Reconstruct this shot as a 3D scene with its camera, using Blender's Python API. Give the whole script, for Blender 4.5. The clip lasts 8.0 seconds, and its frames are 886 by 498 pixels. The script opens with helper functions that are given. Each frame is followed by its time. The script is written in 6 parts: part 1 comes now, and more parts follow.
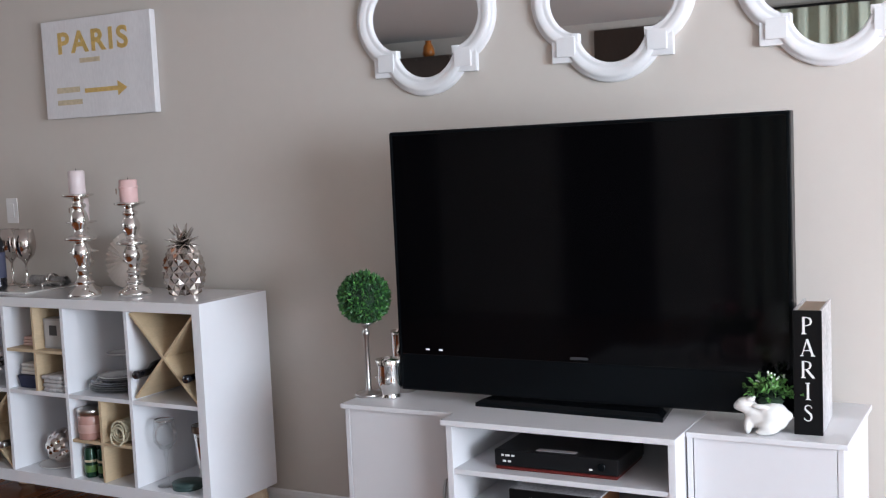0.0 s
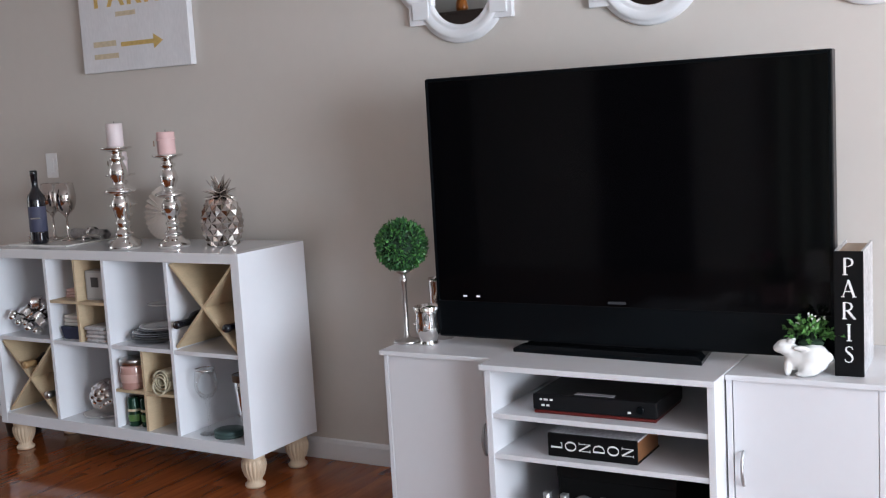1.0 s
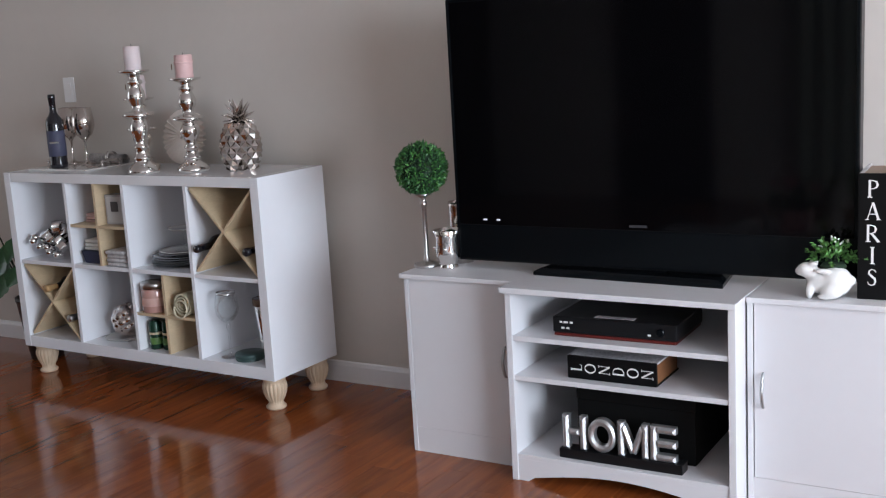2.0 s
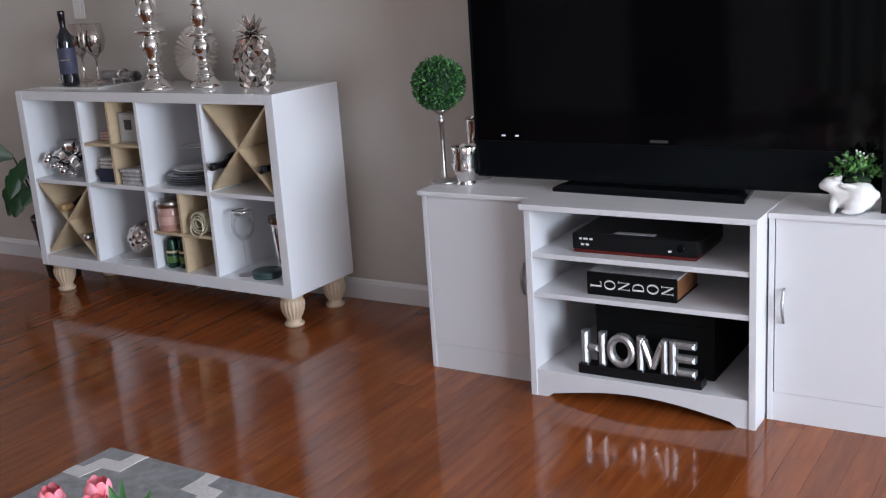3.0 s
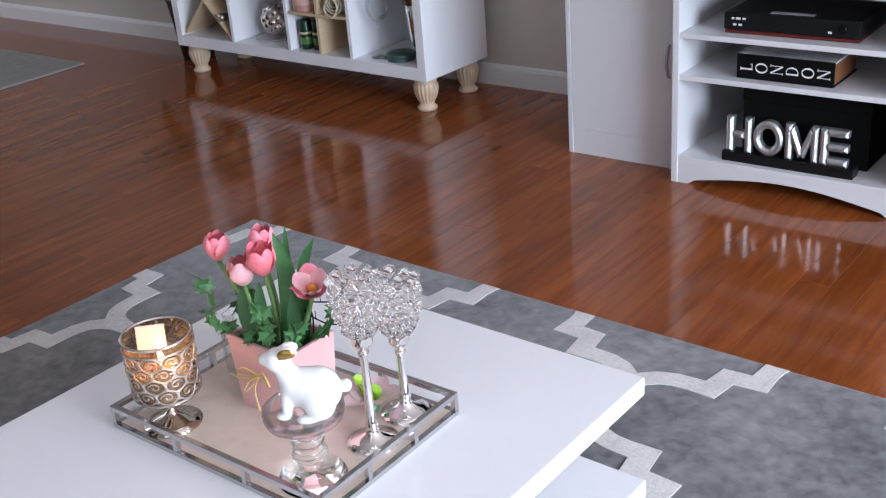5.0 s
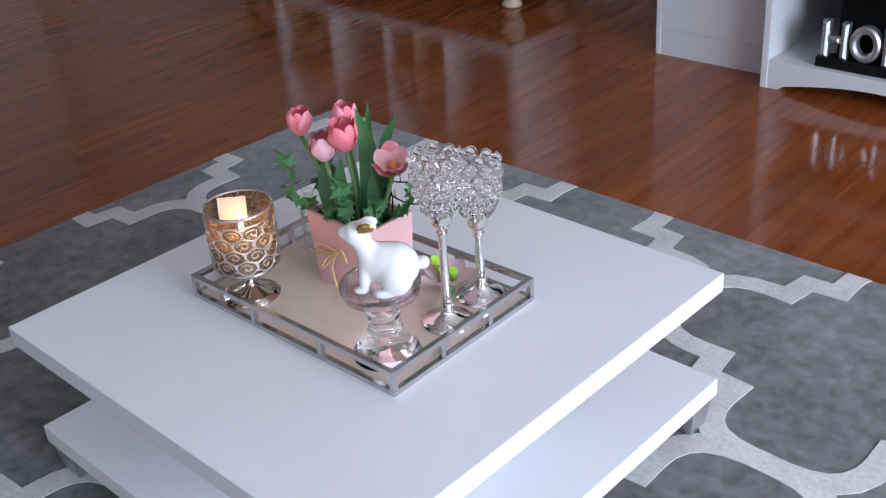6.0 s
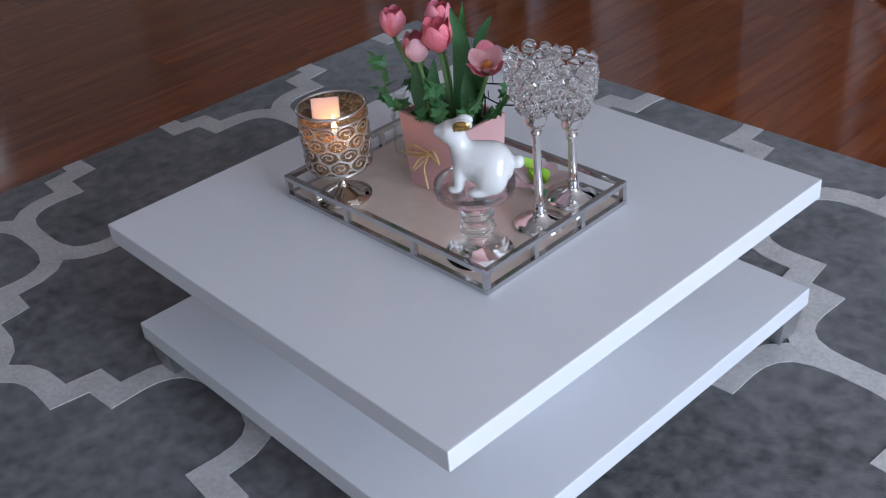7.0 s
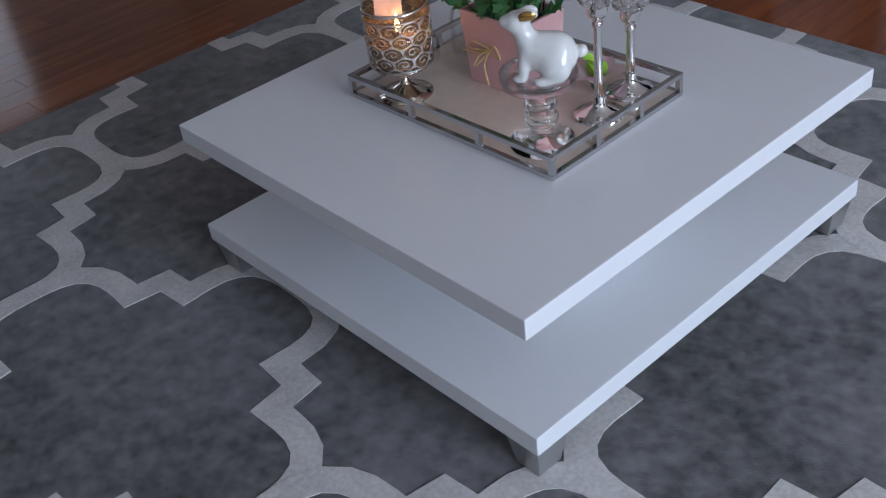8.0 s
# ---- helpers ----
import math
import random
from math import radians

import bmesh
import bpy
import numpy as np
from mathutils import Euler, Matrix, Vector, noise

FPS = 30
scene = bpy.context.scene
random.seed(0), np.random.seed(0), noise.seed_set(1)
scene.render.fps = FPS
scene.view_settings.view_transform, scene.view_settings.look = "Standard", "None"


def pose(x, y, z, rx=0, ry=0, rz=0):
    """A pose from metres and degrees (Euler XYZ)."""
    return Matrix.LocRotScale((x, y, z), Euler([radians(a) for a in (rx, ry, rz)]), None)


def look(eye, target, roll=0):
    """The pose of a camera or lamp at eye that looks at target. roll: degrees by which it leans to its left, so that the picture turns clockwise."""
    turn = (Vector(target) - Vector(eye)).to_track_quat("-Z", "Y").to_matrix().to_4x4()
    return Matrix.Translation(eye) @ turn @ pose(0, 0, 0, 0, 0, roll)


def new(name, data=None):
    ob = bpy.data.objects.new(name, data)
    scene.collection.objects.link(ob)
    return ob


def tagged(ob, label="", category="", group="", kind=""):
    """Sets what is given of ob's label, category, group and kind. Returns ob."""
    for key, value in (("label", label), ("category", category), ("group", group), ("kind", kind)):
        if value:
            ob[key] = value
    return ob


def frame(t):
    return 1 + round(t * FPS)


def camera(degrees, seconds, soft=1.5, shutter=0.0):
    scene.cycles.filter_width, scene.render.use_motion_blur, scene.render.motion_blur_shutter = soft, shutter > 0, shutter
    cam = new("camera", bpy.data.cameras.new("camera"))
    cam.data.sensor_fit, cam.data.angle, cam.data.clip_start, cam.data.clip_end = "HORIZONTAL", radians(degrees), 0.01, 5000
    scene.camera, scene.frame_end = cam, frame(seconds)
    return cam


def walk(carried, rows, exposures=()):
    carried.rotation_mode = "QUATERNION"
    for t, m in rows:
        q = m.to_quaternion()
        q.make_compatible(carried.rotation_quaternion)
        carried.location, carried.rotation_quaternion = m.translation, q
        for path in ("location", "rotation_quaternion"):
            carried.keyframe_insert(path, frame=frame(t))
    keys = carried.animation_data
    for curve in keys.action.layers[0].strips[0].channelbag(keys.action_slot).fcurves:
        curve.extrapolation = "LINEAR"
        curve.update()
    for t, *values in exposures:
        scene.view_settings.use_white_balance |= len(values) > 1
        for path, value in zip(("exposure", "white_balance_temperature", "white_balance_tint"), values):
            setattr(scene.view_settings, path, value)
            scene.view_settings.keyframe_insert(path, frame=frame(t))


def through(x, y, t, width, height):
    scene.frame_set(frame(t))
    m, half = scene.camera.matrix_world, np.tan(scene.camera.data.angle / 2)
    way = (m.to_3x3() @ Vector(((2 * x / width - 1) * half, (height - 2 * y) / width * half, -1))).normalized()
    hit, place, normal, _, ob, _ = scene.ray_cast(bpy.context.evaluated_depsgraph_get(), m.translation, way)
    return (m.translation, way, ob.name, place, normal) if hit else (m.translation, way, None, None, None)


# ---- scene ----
cam = camera(43.90, 8.0, soft=1.2)
ROWS = [
    (0.0, 2.7556, -3.1173, 1.4440, 84.973, 2.591, 28.208),
    (0.5, 2.7525, -3.1187, 1.4236, 83.955, 2.787, 29.335),
    (1.0, 2.7486, -3.1287, 1.3995, 83.000, 3.254, 29.927),
    (1.5, 2.7423, -3.1342, 1.3809, 81.351, 3.224, 30.409),
    (3.0, 2.6959, -3.1336, 1.3751, 75.105, 3.679, 31.120),
    (3.5, 2.6752, -3.1442, 1.3727, 73.142, 3.844, 32.011),
    (4.0, 2.6562, -3.1521, 1.3533, 71.988, 3.764, 34.321),
    (4.5, 2.6371, -3.1585, 1.3248, 68.482, 4.239, 35.574),
    (6.0, 2.6234, -3.1811, 1.2614, 60.944, 3.688, 41.808),
    (6.5, 2.6162, -3.1953, 1.2437, 58.687, 3.978, 43.646),
    (7.0, 2.6098, -3.2198, 1.2350, 57.276, 4.906, 45.278),
    (7.5, 2.6138, -3.2628, 1.2274, 55.578, 5.461, 45.034),
    (8.0, 2.6268, -3.3327, 1.2195, 54.009, 6.158, 45.710),
]
walk(cam, [(t, pose(*p)) for t, *p in ROWS],
     exposures=[(0.0, 0.0, 6530, 14), (3.0, -0.18, 6430, 15), (4.5, 0.0, 6290, 15), (6.0, -0.42, 6000, 15), (7.0, -1.03, 5900, 14), (8.0, -1.38, 5860, 13)])

# ---------------------------------------------------------------- light
EAST_LIGHT, WEST_LIGHT, SOUTH_LIGHT = 410.0, 14.0, 8.0
world = bpy.data.worlds.new("world")
scene.world = world
world.use_nodes = True
wn = world.node_tree.nodes
sky = wn.new("ShaderNodeTexSky")
sky.sky_type, sky.sun_disc = "NISHITA", False
sky.sun_elevation, sky.sun_rotation = radians(40), radians(200)
world.node_tree.links.new(sky.outputs[0], wn["Background"].inputs[0])
wn["Background"].inputs[1].default_value = 0.1


def area(name, at, target, sx, sy, watts, colour):
    d = bpy.data.lights.new(name, "AREA")
    d.shape, d.size, d.size_y, d.energy, d.color = "RECTANGLE", sx, sy, watts, colour
    ob = new(name, d)
    ob.matrix_world = look(at, target)
    return ob


# room: wall with the screen at y = 0.46, daylight windows in the east and west walls, added fill from the south
XW, XE, YN, YS, ZC = -4.6, 6.2, 0.46, -5.6, 2.55
area("window_light_east", (XE - 0.03, -2.6, 1.35), (0, -2.6, 1.05), 2.8, 1.7, EAST_LIGHT, (0.76, 0.885, 1.0))
area("window_light_west", (XW + 0.03, -1.45, 1.35), (0, -1.6, 1.1), 1.2, 1.7, WEST_LIGHT, (0.88, 0.94, 1.0))
# weak frontal fill through an assumed, unseen south window
area("window_light_south", (3.0, YS + 0.03, 1.5), (3.0, 0, 1.4), 2.2, 1.5, SOUTH_LIGHT, (0.9, 0.94, 1.0))

# ---------------------------------------------------------------- materials


def mat(name, base, rough=0.5, metal=0.0, vary=0.06, scale=8.0, bump=0.0, bump_scale=200.0, coat=0.0, stretch=(1, 1, 1), rand=0.0, spec=0.5, rvary=0.06, sheen=0.0):
    """A surface with two scales of colour variation and a fine relief."""
    m = bpy.data.materials.new(name)
    m.use_nodes = True
    nt, n, li = m.node_tree, m.node_tree.nodes, m.node_tree.links
    b = n["Principled BSDF"]
    b.inputs["Roughness"].default_value, b.inputs["Metallic"].default_value = rough, metal
    b.inputs["Coat Weight"].default_value, b.inputs["Specular IOR Level"].default_value = coat, spec
    b.inputs["Coat Roughness"].default_value = 0.12
    b.inputs["Sheen Weight"].default_value, b.inputs["Sheen Roughness"].default_value = sheen, 0.5
    tc, mp = n.new("ShaderNodeTexCoord"), n.new("ShaderNodeMapping")
    mp.inputs["Scale"].default_value = stretch
    li.new(tc.outputs["Object"], mp.inputs["Vector"])
    big, fine = n.new("ShaderNodeTexNoise"), n.new("ShaderNodeTexNoise")
    big.inputs["Scale"].default_value, fine.inputs["Scale"].default_value = scale, scale * 14
    big.inputs["Detail"].default_value, fine.inputs["Detail"].default_value = 4, 3
    for t in (big, fine):
        li.new(mp.outputs[0], t.inputs["Vector"])
    add = n.new("ShaderNodeMath")
    add.operation = "ADD"
    li.new(big.outputs["Fac"], add.inputs[0])
    li.new(fine.outputs["Fac"], add.inputs[1])
    hsv = n.new("ShaderNodeHueSaturation")
    hsv.inputs["Color"].default_value = (*base, 1)
    rng = n.new("ShaderNodeMapRange")
    rng.inputs["From Min"].default_value, rng.inputs["From Max"].default_value = 0.5, 1.5
    rng.inputs["To Min"].default_value, rng.inputs["To Max"].default_value = 1 - vary, 1 + vary
    li.new(add.outputs[0], rng.inputs["Value"])
    val = rng.outputs[0]
    if rand:
        info, r2, mul = n.new("ShaderNodeObjectInfo"), n.new("ShaderNodeMapRange"), n.new("ShaderNodeMath")
        r2.inputs["To Min"].default_value, r2.inputs["To Max"].default_value = 1 - rand, 1 + rand
        mul.operation = "MULTIPLY"
        li.new(info.outputs["Random"], r2.inputs["Value"])
        li.new(val, mul.inputs[0])
        li.new(r2.outputs[0], mul.inputs[1])
        val = mul.outputs[0]
    li.new(val, hsv.inputs["Value"])
    li.new(hsv.outputs[0], b.inputs["Base Color"])
    rr = n.new("ShaderNodeMapRange")
    rr.inputs["To Min"].default_value, rr.inputs["To Max"].default_value = rough * (1 - rvary), min(rough * (1 + rvary), 1)
    li.new(big.outputs["Fac"], rr.inputs["Value"])
    li.new(rr.outputs[0], b.inputs["Roughness"])
    if bump:
        bt, bp = n.new("ShaderNodeTexNoise"), n.new("ShaderNodeBump")
        bt.inputs["Scale"].default_value, bt.inputs["Detail"].default_value = bump_scale, 3
        bp.inputs["Strength"].default_value, bp.inputs["Distance"].default_value = bump, 0.002
        li.new(mp.outputs[0], bt.inputs["Vector"])
        li.new(bt.outputs["Fac"], bp.inputs["Height"])
        li.new(bp.outputs[0], b.inputs["Normal"])
    return m


def glass(name, colour=(1, 1, 1), rough=0.02):
    m = mat(name, colour, rough, vary=0.01)
    b = m.node_tree.nodes["Principled BSDF"]
    b.inputs["Transmission Weight"].default_value = 1.0
    b.inputs["IOR"].default_value = 1.45
    return m


def thin_glass(name, tint=(0.985, 0.99, 0.99), gloss=0.8, edge=0.25):
    """Clear thin-walled glass: see-through, with a sheen that grows at the edges."""
    m = bpy.data.materials.new(name)
    m.use_nodes = True
    n, li = m.node_tree.nodes, m.node_tree.links
    n.remove(n["Principled BSDF"])
    tr, gl, mx, fr, mu = (n.new(k) for k in ("ShaderNodeBsdfTransparent", "ShaderNodeBsdfGlossy", "ShaderNodeMixShader", "ShaderNodeLayerWeight", "ShaderNodeMath"))
    tr.inputs[0].default_value, gl.inputs["Roughness"].default_value = (*tint, 1), 0.02
    fr.inputs["Blend"].default_value = edge
    mu.operation, mu.inputs[1].default_value = "MULTIPLY", gloss
    li.new(fr.outputs["Fresnel"], mu.inputs[0])
    li.new(mu.outputs[0], mx.inputs[0])
    li.new(tr.outputs[0], mx.inputs[1])
    li.new(gl.outputs[0], mx.inputs[2])
    li.new(mx.outputs[0], n["Material Output"].inputs[0])
    return m


def lit_glass(name, tint, through):
    """Thin glass with the candle's amber glow put into its tint; it also scatters some of the light behind it."""
    m = thin_glass(name, tint, 0.8)
    n, li = m.node_tree.nodes, m.node_tree.links
    tl, mx = n.new("ShaderNodeBsdfTranslucent"), n.new("ShaderNodeMixShader")
    tl.inputs[0].default_value, mx.inputs[0].default_value = (0.9, 0.5, 0.2, 1), through
    first = n["Material Output"].inputs[0].links[0].from_socket
    li.new(first, mx.inputs[1])
    li.new(tl.outputs[0], mx.inputs[2])
    li.new(mx.outputs[0], n["Material Output"].inputs[0])
    return m


def glow(name, colour, power):
    m = mat(name, colour, 0.6, vary=0.02)
    b = m.node_tree.nodes["Principled BSDF"]
    b.inputs["Emission Color"].default_value, b.inputs["Emission Strength"].default_value = (*colour, 1), power
    return m


M_WALL = mat("wall_paint", (0.59, 0.545, 0.497), 0.75, vary=0.02, scale=1.5, bump=0.12, bump_scale=260)
M_CEIL = mat("ceiling_paint", (0.80, 0.79, 0.77), 0.9, vary=0.02, bump=0.15)
M_TRIM = mat("trim_paint", (0.80, 0.80, 0.80), 0.4, vary=0.02, scale=3, bump=0.03)
M_SHELF = mat("white_foil_board", (0.77, 0.775, 0.80), 0.17, vary=0.012, scale=2, bump=0.015, bump_scale=90)
M_CONSOLE = mat("white_laminate", (0.66, 0.655, 0.67), 0.38, vary=0.015, scale=2, bump=0.03, bump_scale=120)
M_TABLE = mat("white_gloss_table", (0.80, 0.80, 0.82), 0.22, vary=0.015, scale=2.5, bump=0.01, bump_scale=60)
M_BIRCH = mat("birch_board", (0.55, 0.42, 0.27), 0.5, vary=0.14, scale=5, bump=0.06, stretch=(1, 1, 7))
M_FOOT = mat("pale_turned_wood", (0.56, 0.42, 0.29), 0.5, vary=0.12, scale=10, bump=0.05, stretch=(4, 4, 1))
M_BLACK = mat("black_plastic", (0.008, 0.008, 0.009), 0.3, vary=0.05, bump=0.02, spec=0.2)
M_SCREEN = mat("black_screen_glass", (0.0015, 0.0015, 0.002), 0.06, vary=0.01, spec=0.16)
M_BEZEL = mat("dark_bezel", (0.003, 0.004, 0.005), 0.12, vary=0.03, spec=0.12)
M_CHROME = mat("chrome", (0.78, 0.77, 0.76), 0.08, 1.0, vary=0.03, scale=20)
M_STEEL = mat("brushed_steel", (0.55, 0.54, 0.53), 0.28, 1.0, vary=0.05, scale=20, bump=0.02)
M_MERC = mat("mercury_glass", (0.80, 0.78, 0.76), 0.07, 1.0, vary=0.10, scale=40, bump=0.10, bump_scale=45)
M_MIRROR = mat("mirror_silver", (0.86, 0.87, 0.87), 0.015, 1.0, vary=0.005)
M_FRAME = mat("mirror_frame_white", (0.78, 0.78, 0.79), 0.35, vary=0.015, scale=6, bump=0.03)
M_CERAMIC = mat("white_glazed_ceramic", (0.74, 0.725, 0.70), 0.14, vary=0.02, scale=9, coat=0.5)
M_GLASS = thin_glass("clear_glass", (0.99, 0.995, 0.995), 0.35)
M_STANDGLASS = thin_glass("thick_clear_glass", (0.965, 0.965, 0.97), 0.8, 0.30)
M_SOLIDGLASS = glass("solid_clear_glass", (0.99, 0.99, 0.99), 0.0)
# amber here imitates flame glow on clear glass
M_CUPGLASS = lit_glass("glow_tinted_cup_glass", (0.99, 0.95, 0.90), 0.07)
M_SILVERLEG = mat("grey_metal_leg", (0.42, 0.42, 0.42), 0.35, 0.8, vary=0.05, bump=0.03)
M_GREY = mat("rug_grey_pile", (0.099, 0.094, 0.097), 0.95, vary=1.4, scale=2.4, bump=0.6, bump_scale=420, sheen=0.5)
M_IVORY = mat("rug_ivory_pile", (0.60, 0.575, 0.56), 0.95, vary=0.3, scale=9, bump=0.6, bump_scale=420, sheen=0.3)


def wood_floor(name, island):
    """Varnished oak strip; each board its own tone, by object or by island of a joined mesh."""
    m = bpy.data.materials.new(name)
    m.use_nodes = True
    n, li = m.node_tree.nodes, m.node_tree.links
    b = n["Principled BSDF"]
    geo, info = n.new("ShaderNodeNewGeometry"), n.new("ShaderNodeObjectInfo")
    chance = geo.outputs["Random Per Island"] if island else info.outputs["Random"]
    off, mp = n.new("ShaderNodeVectorMath"), n.new("ShaderNodeMapping")
    off.operation = "ADD"
    comb = n.new("ShaderNodeCombineXYZ")
    mul = n.new("ShaderNodeMath")
    mul.operation, mul.inputs[1].default_value = "MULTIPLY", 37.0
    li.new(chance, mul.inputs[0])
    li.new(mul.outputs[0], comb.inputs[0])
    li.new(mul.outputs[0], comb.inputs[1])
    li.new(geo.outputs["Position"], off.inputs[0])
    li.new(comb.outputs[0], off.inputs[1])
    mp.inputs["Scale"].default_value = (14, 1.1, 1)
    li.new(off.outputs[0], mp.inputs["Vector"])
    grain, fine = n.new("ShaderNodeTexNoise"), n.new("ShaderNodeTexNoise")
    grain.inputs["Scale"].default_value, grain.inputs["Detail"].default_value = 1.6, 5
    grain.inputs["Distortion"].default_value = 1.2
    fine.inputs["Scale"].default_value, fine.inputs["Detail"].default_value = 11, 4
    for t in (grain, fine):
        li.new(mp.outputs[0], t.inputs["Vector"])
    mix = n.new("ShaderNodeMath")
    mix.operation, mix.inputs[1].default_value = "MULTIPLY_ADD", 0.30
    li.new(fine.outputs["Fac"], mix.inputs[0])
    li.new(grain.outputs["Fac"], mix.inputs[2])
    ramp = n.new("ShaderNodeValToRGB")
    ramp.color_ramp.elements[0].position, ramp.color_ramp.elements[0].color = 0.36, (0.155, 0.034, 0.0075, 1)
    ramp.color_ramp.elements[1].position, ramp.color_ramp.elements[1].color = 0.96, (0.33, 0.090, 0.020, 1)
    li.new(mix.outputs[0], ramp.inputs[0])
    hsv, r2 = n.new("ShaderNodeHueSaturation"), n.new("ShaderNodeMapRange")
    r2.inputs["To Min"].default_value, r2.inputs["To Max"].default_value = 0.84, 1.13
    li.new(chance, r2.inputs["Value"])
    li.new(r2.outputs[0], hsv.inputs["Value"])
    li.new(ramp.outputs[0], hsv.inputs["Color"])
    li.new(hsv.outputs[0], b.inputs["Base Color"])
    b.inputs["Roughness"].default_value = 0.2
    rr = n.new("ShaderNodeMapRange")
    rr.inputs["To Min"].default_value, rr.inputs["To Max"].default_value = 0.08, 0.15
    li.new(grain.outputs["Fac"], rr.inputs["Value"])
    li.new(rr.outputs[0], b.inputs["Roughness"])
    bp = n.new("ShaderNodeBump")
    bp.inputs["Strength"].default_value, bp.inputs["Distance"].default_value = 0.015, 0.002
    li.new(mix.outputs[0], bp.inputs["Height"])
    li.new(bp.outputs[0], b.inputs["Normal"])
    return m


M_WOOD, M_WOODFAR = wood_floor("oak_strip", False), wood_floor("oak_strip_joined", True)

# ---------------------------------------------------------------- mesh helpers


def mesh_of(name, bm, material, smooth=False):
    me = bpy.data.meshes.new(name)
    bmesh.ops.recalc_face_normals(bm, faces=bm.faces)
    bm.to_mesh(me)
    bm.free()
    me.materials.append(material)
    if smooth:
        for p in me.polygons:
            p.use_smooth = True
    return me


def part(name, bm, material, parent=None, label="", smooth=False, at=None):
    """One mesh object; under a thing when a parent is given."""
    ob = new(name, mesh_of(name, bm, material, smooth))
    ob.parent = parent
    if at is not None:
        ob.matrix_basis = at
    if label:
        ob["label"] = label
    return ob


def thing(name, m, label, category, group=""):
    ob = new(name)
    ob.empty_display_size = 0.05
    ob.matrix_basis = m
    return tagged(ob, label, category, group)


def setting(name, bm, material, label="", category=""):
    return tagged(part(name, bm, material), label, category, kind="structure")


def box(bm, x0, x1, y0, y1, z0, z1, bevel=0.0, turn=None):
    v = bmesh.ops.create_cube(bm, size=1.0)["verts"]
    for q in v:
        q.co = Vector((x0 + (q.co.x + 0.5) * (x1 - x0), y0 + (q.co.y + 0.5) * (y1 - y0), z0 + (q.co.z + 0.5) * (z1 - z0)))
    if bevel:
        edges = list({e for q in v for e in q.link_edges})
        out = bmesh.ops.bevel(bm, geom=edges, offset=bevel, segments=2, affect="EDGES", profile=0.6)
        v = [q for q in out["verts"]]
        v = list({q for f in out["faces"] for q in f.verts} | set(v))
    if turn is not None:
        done = set()
        stack = list(v)
        while stack:
            q = stack.pop()
            if q in done or not q.is_valid:
                continue
            done.add(q)
            stack += [e.other_vert(q) for e in q.link_edges]
        bmesh.ops.transform(bm, matrix=turn, verts=list(done))
    return bm


def boxed(*a, **k):
    return box(bmesh.new(), *a, **k)


def lathe(profile, seg=32, bm=None, at=(0, 0, 0), flute=None):
    """Turn a profile of (radius, height) about z."""
    bm = bm or bmesh.new()
    rings = []
    for r, z in profile:
        if r < 1e-5:
            rings.append([bm.verts.new((at[0], at[1], at[2] + z))])
        else:
            ring = []
            for i in range(seg):
                a = 2 * math.pi * i / seg
                rr = r * (flute(a, z) if flute else 1)
                ring.append(bm.verts.new((at[0] + rr * math.cos(a), at[1] + rr * math.sin(a), at[2] + z)))
            rings.append(ring)
    for a, b in zip(rings, rings[1:]):
        for i in range(seg):
            j = (i + 1) % seg
            q = [a[i % len(a)], a[j % len(a)], b[j % len(b)], b[i % len(b)]]
            q = [p for k, p in enumerate(q) if p not in q[:k]]
            if len(q) > 2:
                bm.faces.new(q)
    return bm


def tube(points, r, seg=8, bm=None, closed=False, taper=None):
    """A round bar along points."""
    bm = bm or bmesh.new()
    pts = [Vector(p) for p in points]
    rings, n = [], len(pts)
    up = Vector((0, 0, 1))
    for i, p in enumerate(pts):
        a = pts[(i - 1) % n] if closed or i else p
        b = pts[(i + 1) % n] if closed or i < n - 1 else p
        d = (b - a).normalized()
        s = d.cross(up if abs(d.z) < 0.95 else Vector((1, 0, 0))).normalized()
        u = s.cross(d)
        rr = r * (taper(i / max(n - 1, 1)) if taper else 1)
        rings.append([bm.verts.new(p + rr * (math.cos(2 * math.pi * k / seg) * s + math.sin(2 * math.pi * k / seg) * u)) for k in range(seg)])
    for i in range(n if closed else n - 1):
        a, b = rings[i], rings[(i + 1) % n]
        for k in range(seg):
            j = (k + 1) % seg
            bm.faces.new((a[k], a[j], b[j], b[k]))
    if not closed:
        bm.faces.new(rings[0])
        bm.faces.new(rings[-1])
    return bm


def smoothed(points, steps=6):
    """A rounded line through points."""
    p = [Vector(q) for q in points]
    p = [2 * p[0] - p[1]] + p + [2 * p[-1] - p[-2]]
    out = []
    for i in range(1, len(p) - 2):
        for k in range(steps):
            t = k / steps
            out.append(0.5 * ((2 * p[i]) + (p[i + 1] - p[i - 1]) * t + (2 * p[i - 1] - 5 * p[i] + 4 * p[i + 1] - p[i + 2]) * t * t
                              + (3 * p[i] - p[i - 1] - 3 * p[i + 1] + p[i + 2]) * t ** 3))
    out.append(p[-2])
    return out


def ball(bm, c, r, sub=2, scale=(1, 1, 1), turn=None):
    m = Matrix.Translation(c) @ (turn or Matrix()) @ Matrix.Diagonal((*scale, 1))
    bmesh.ops.create_icosphere(bm, subdivisions=sub, radius=r, matrix=m)
    return bm


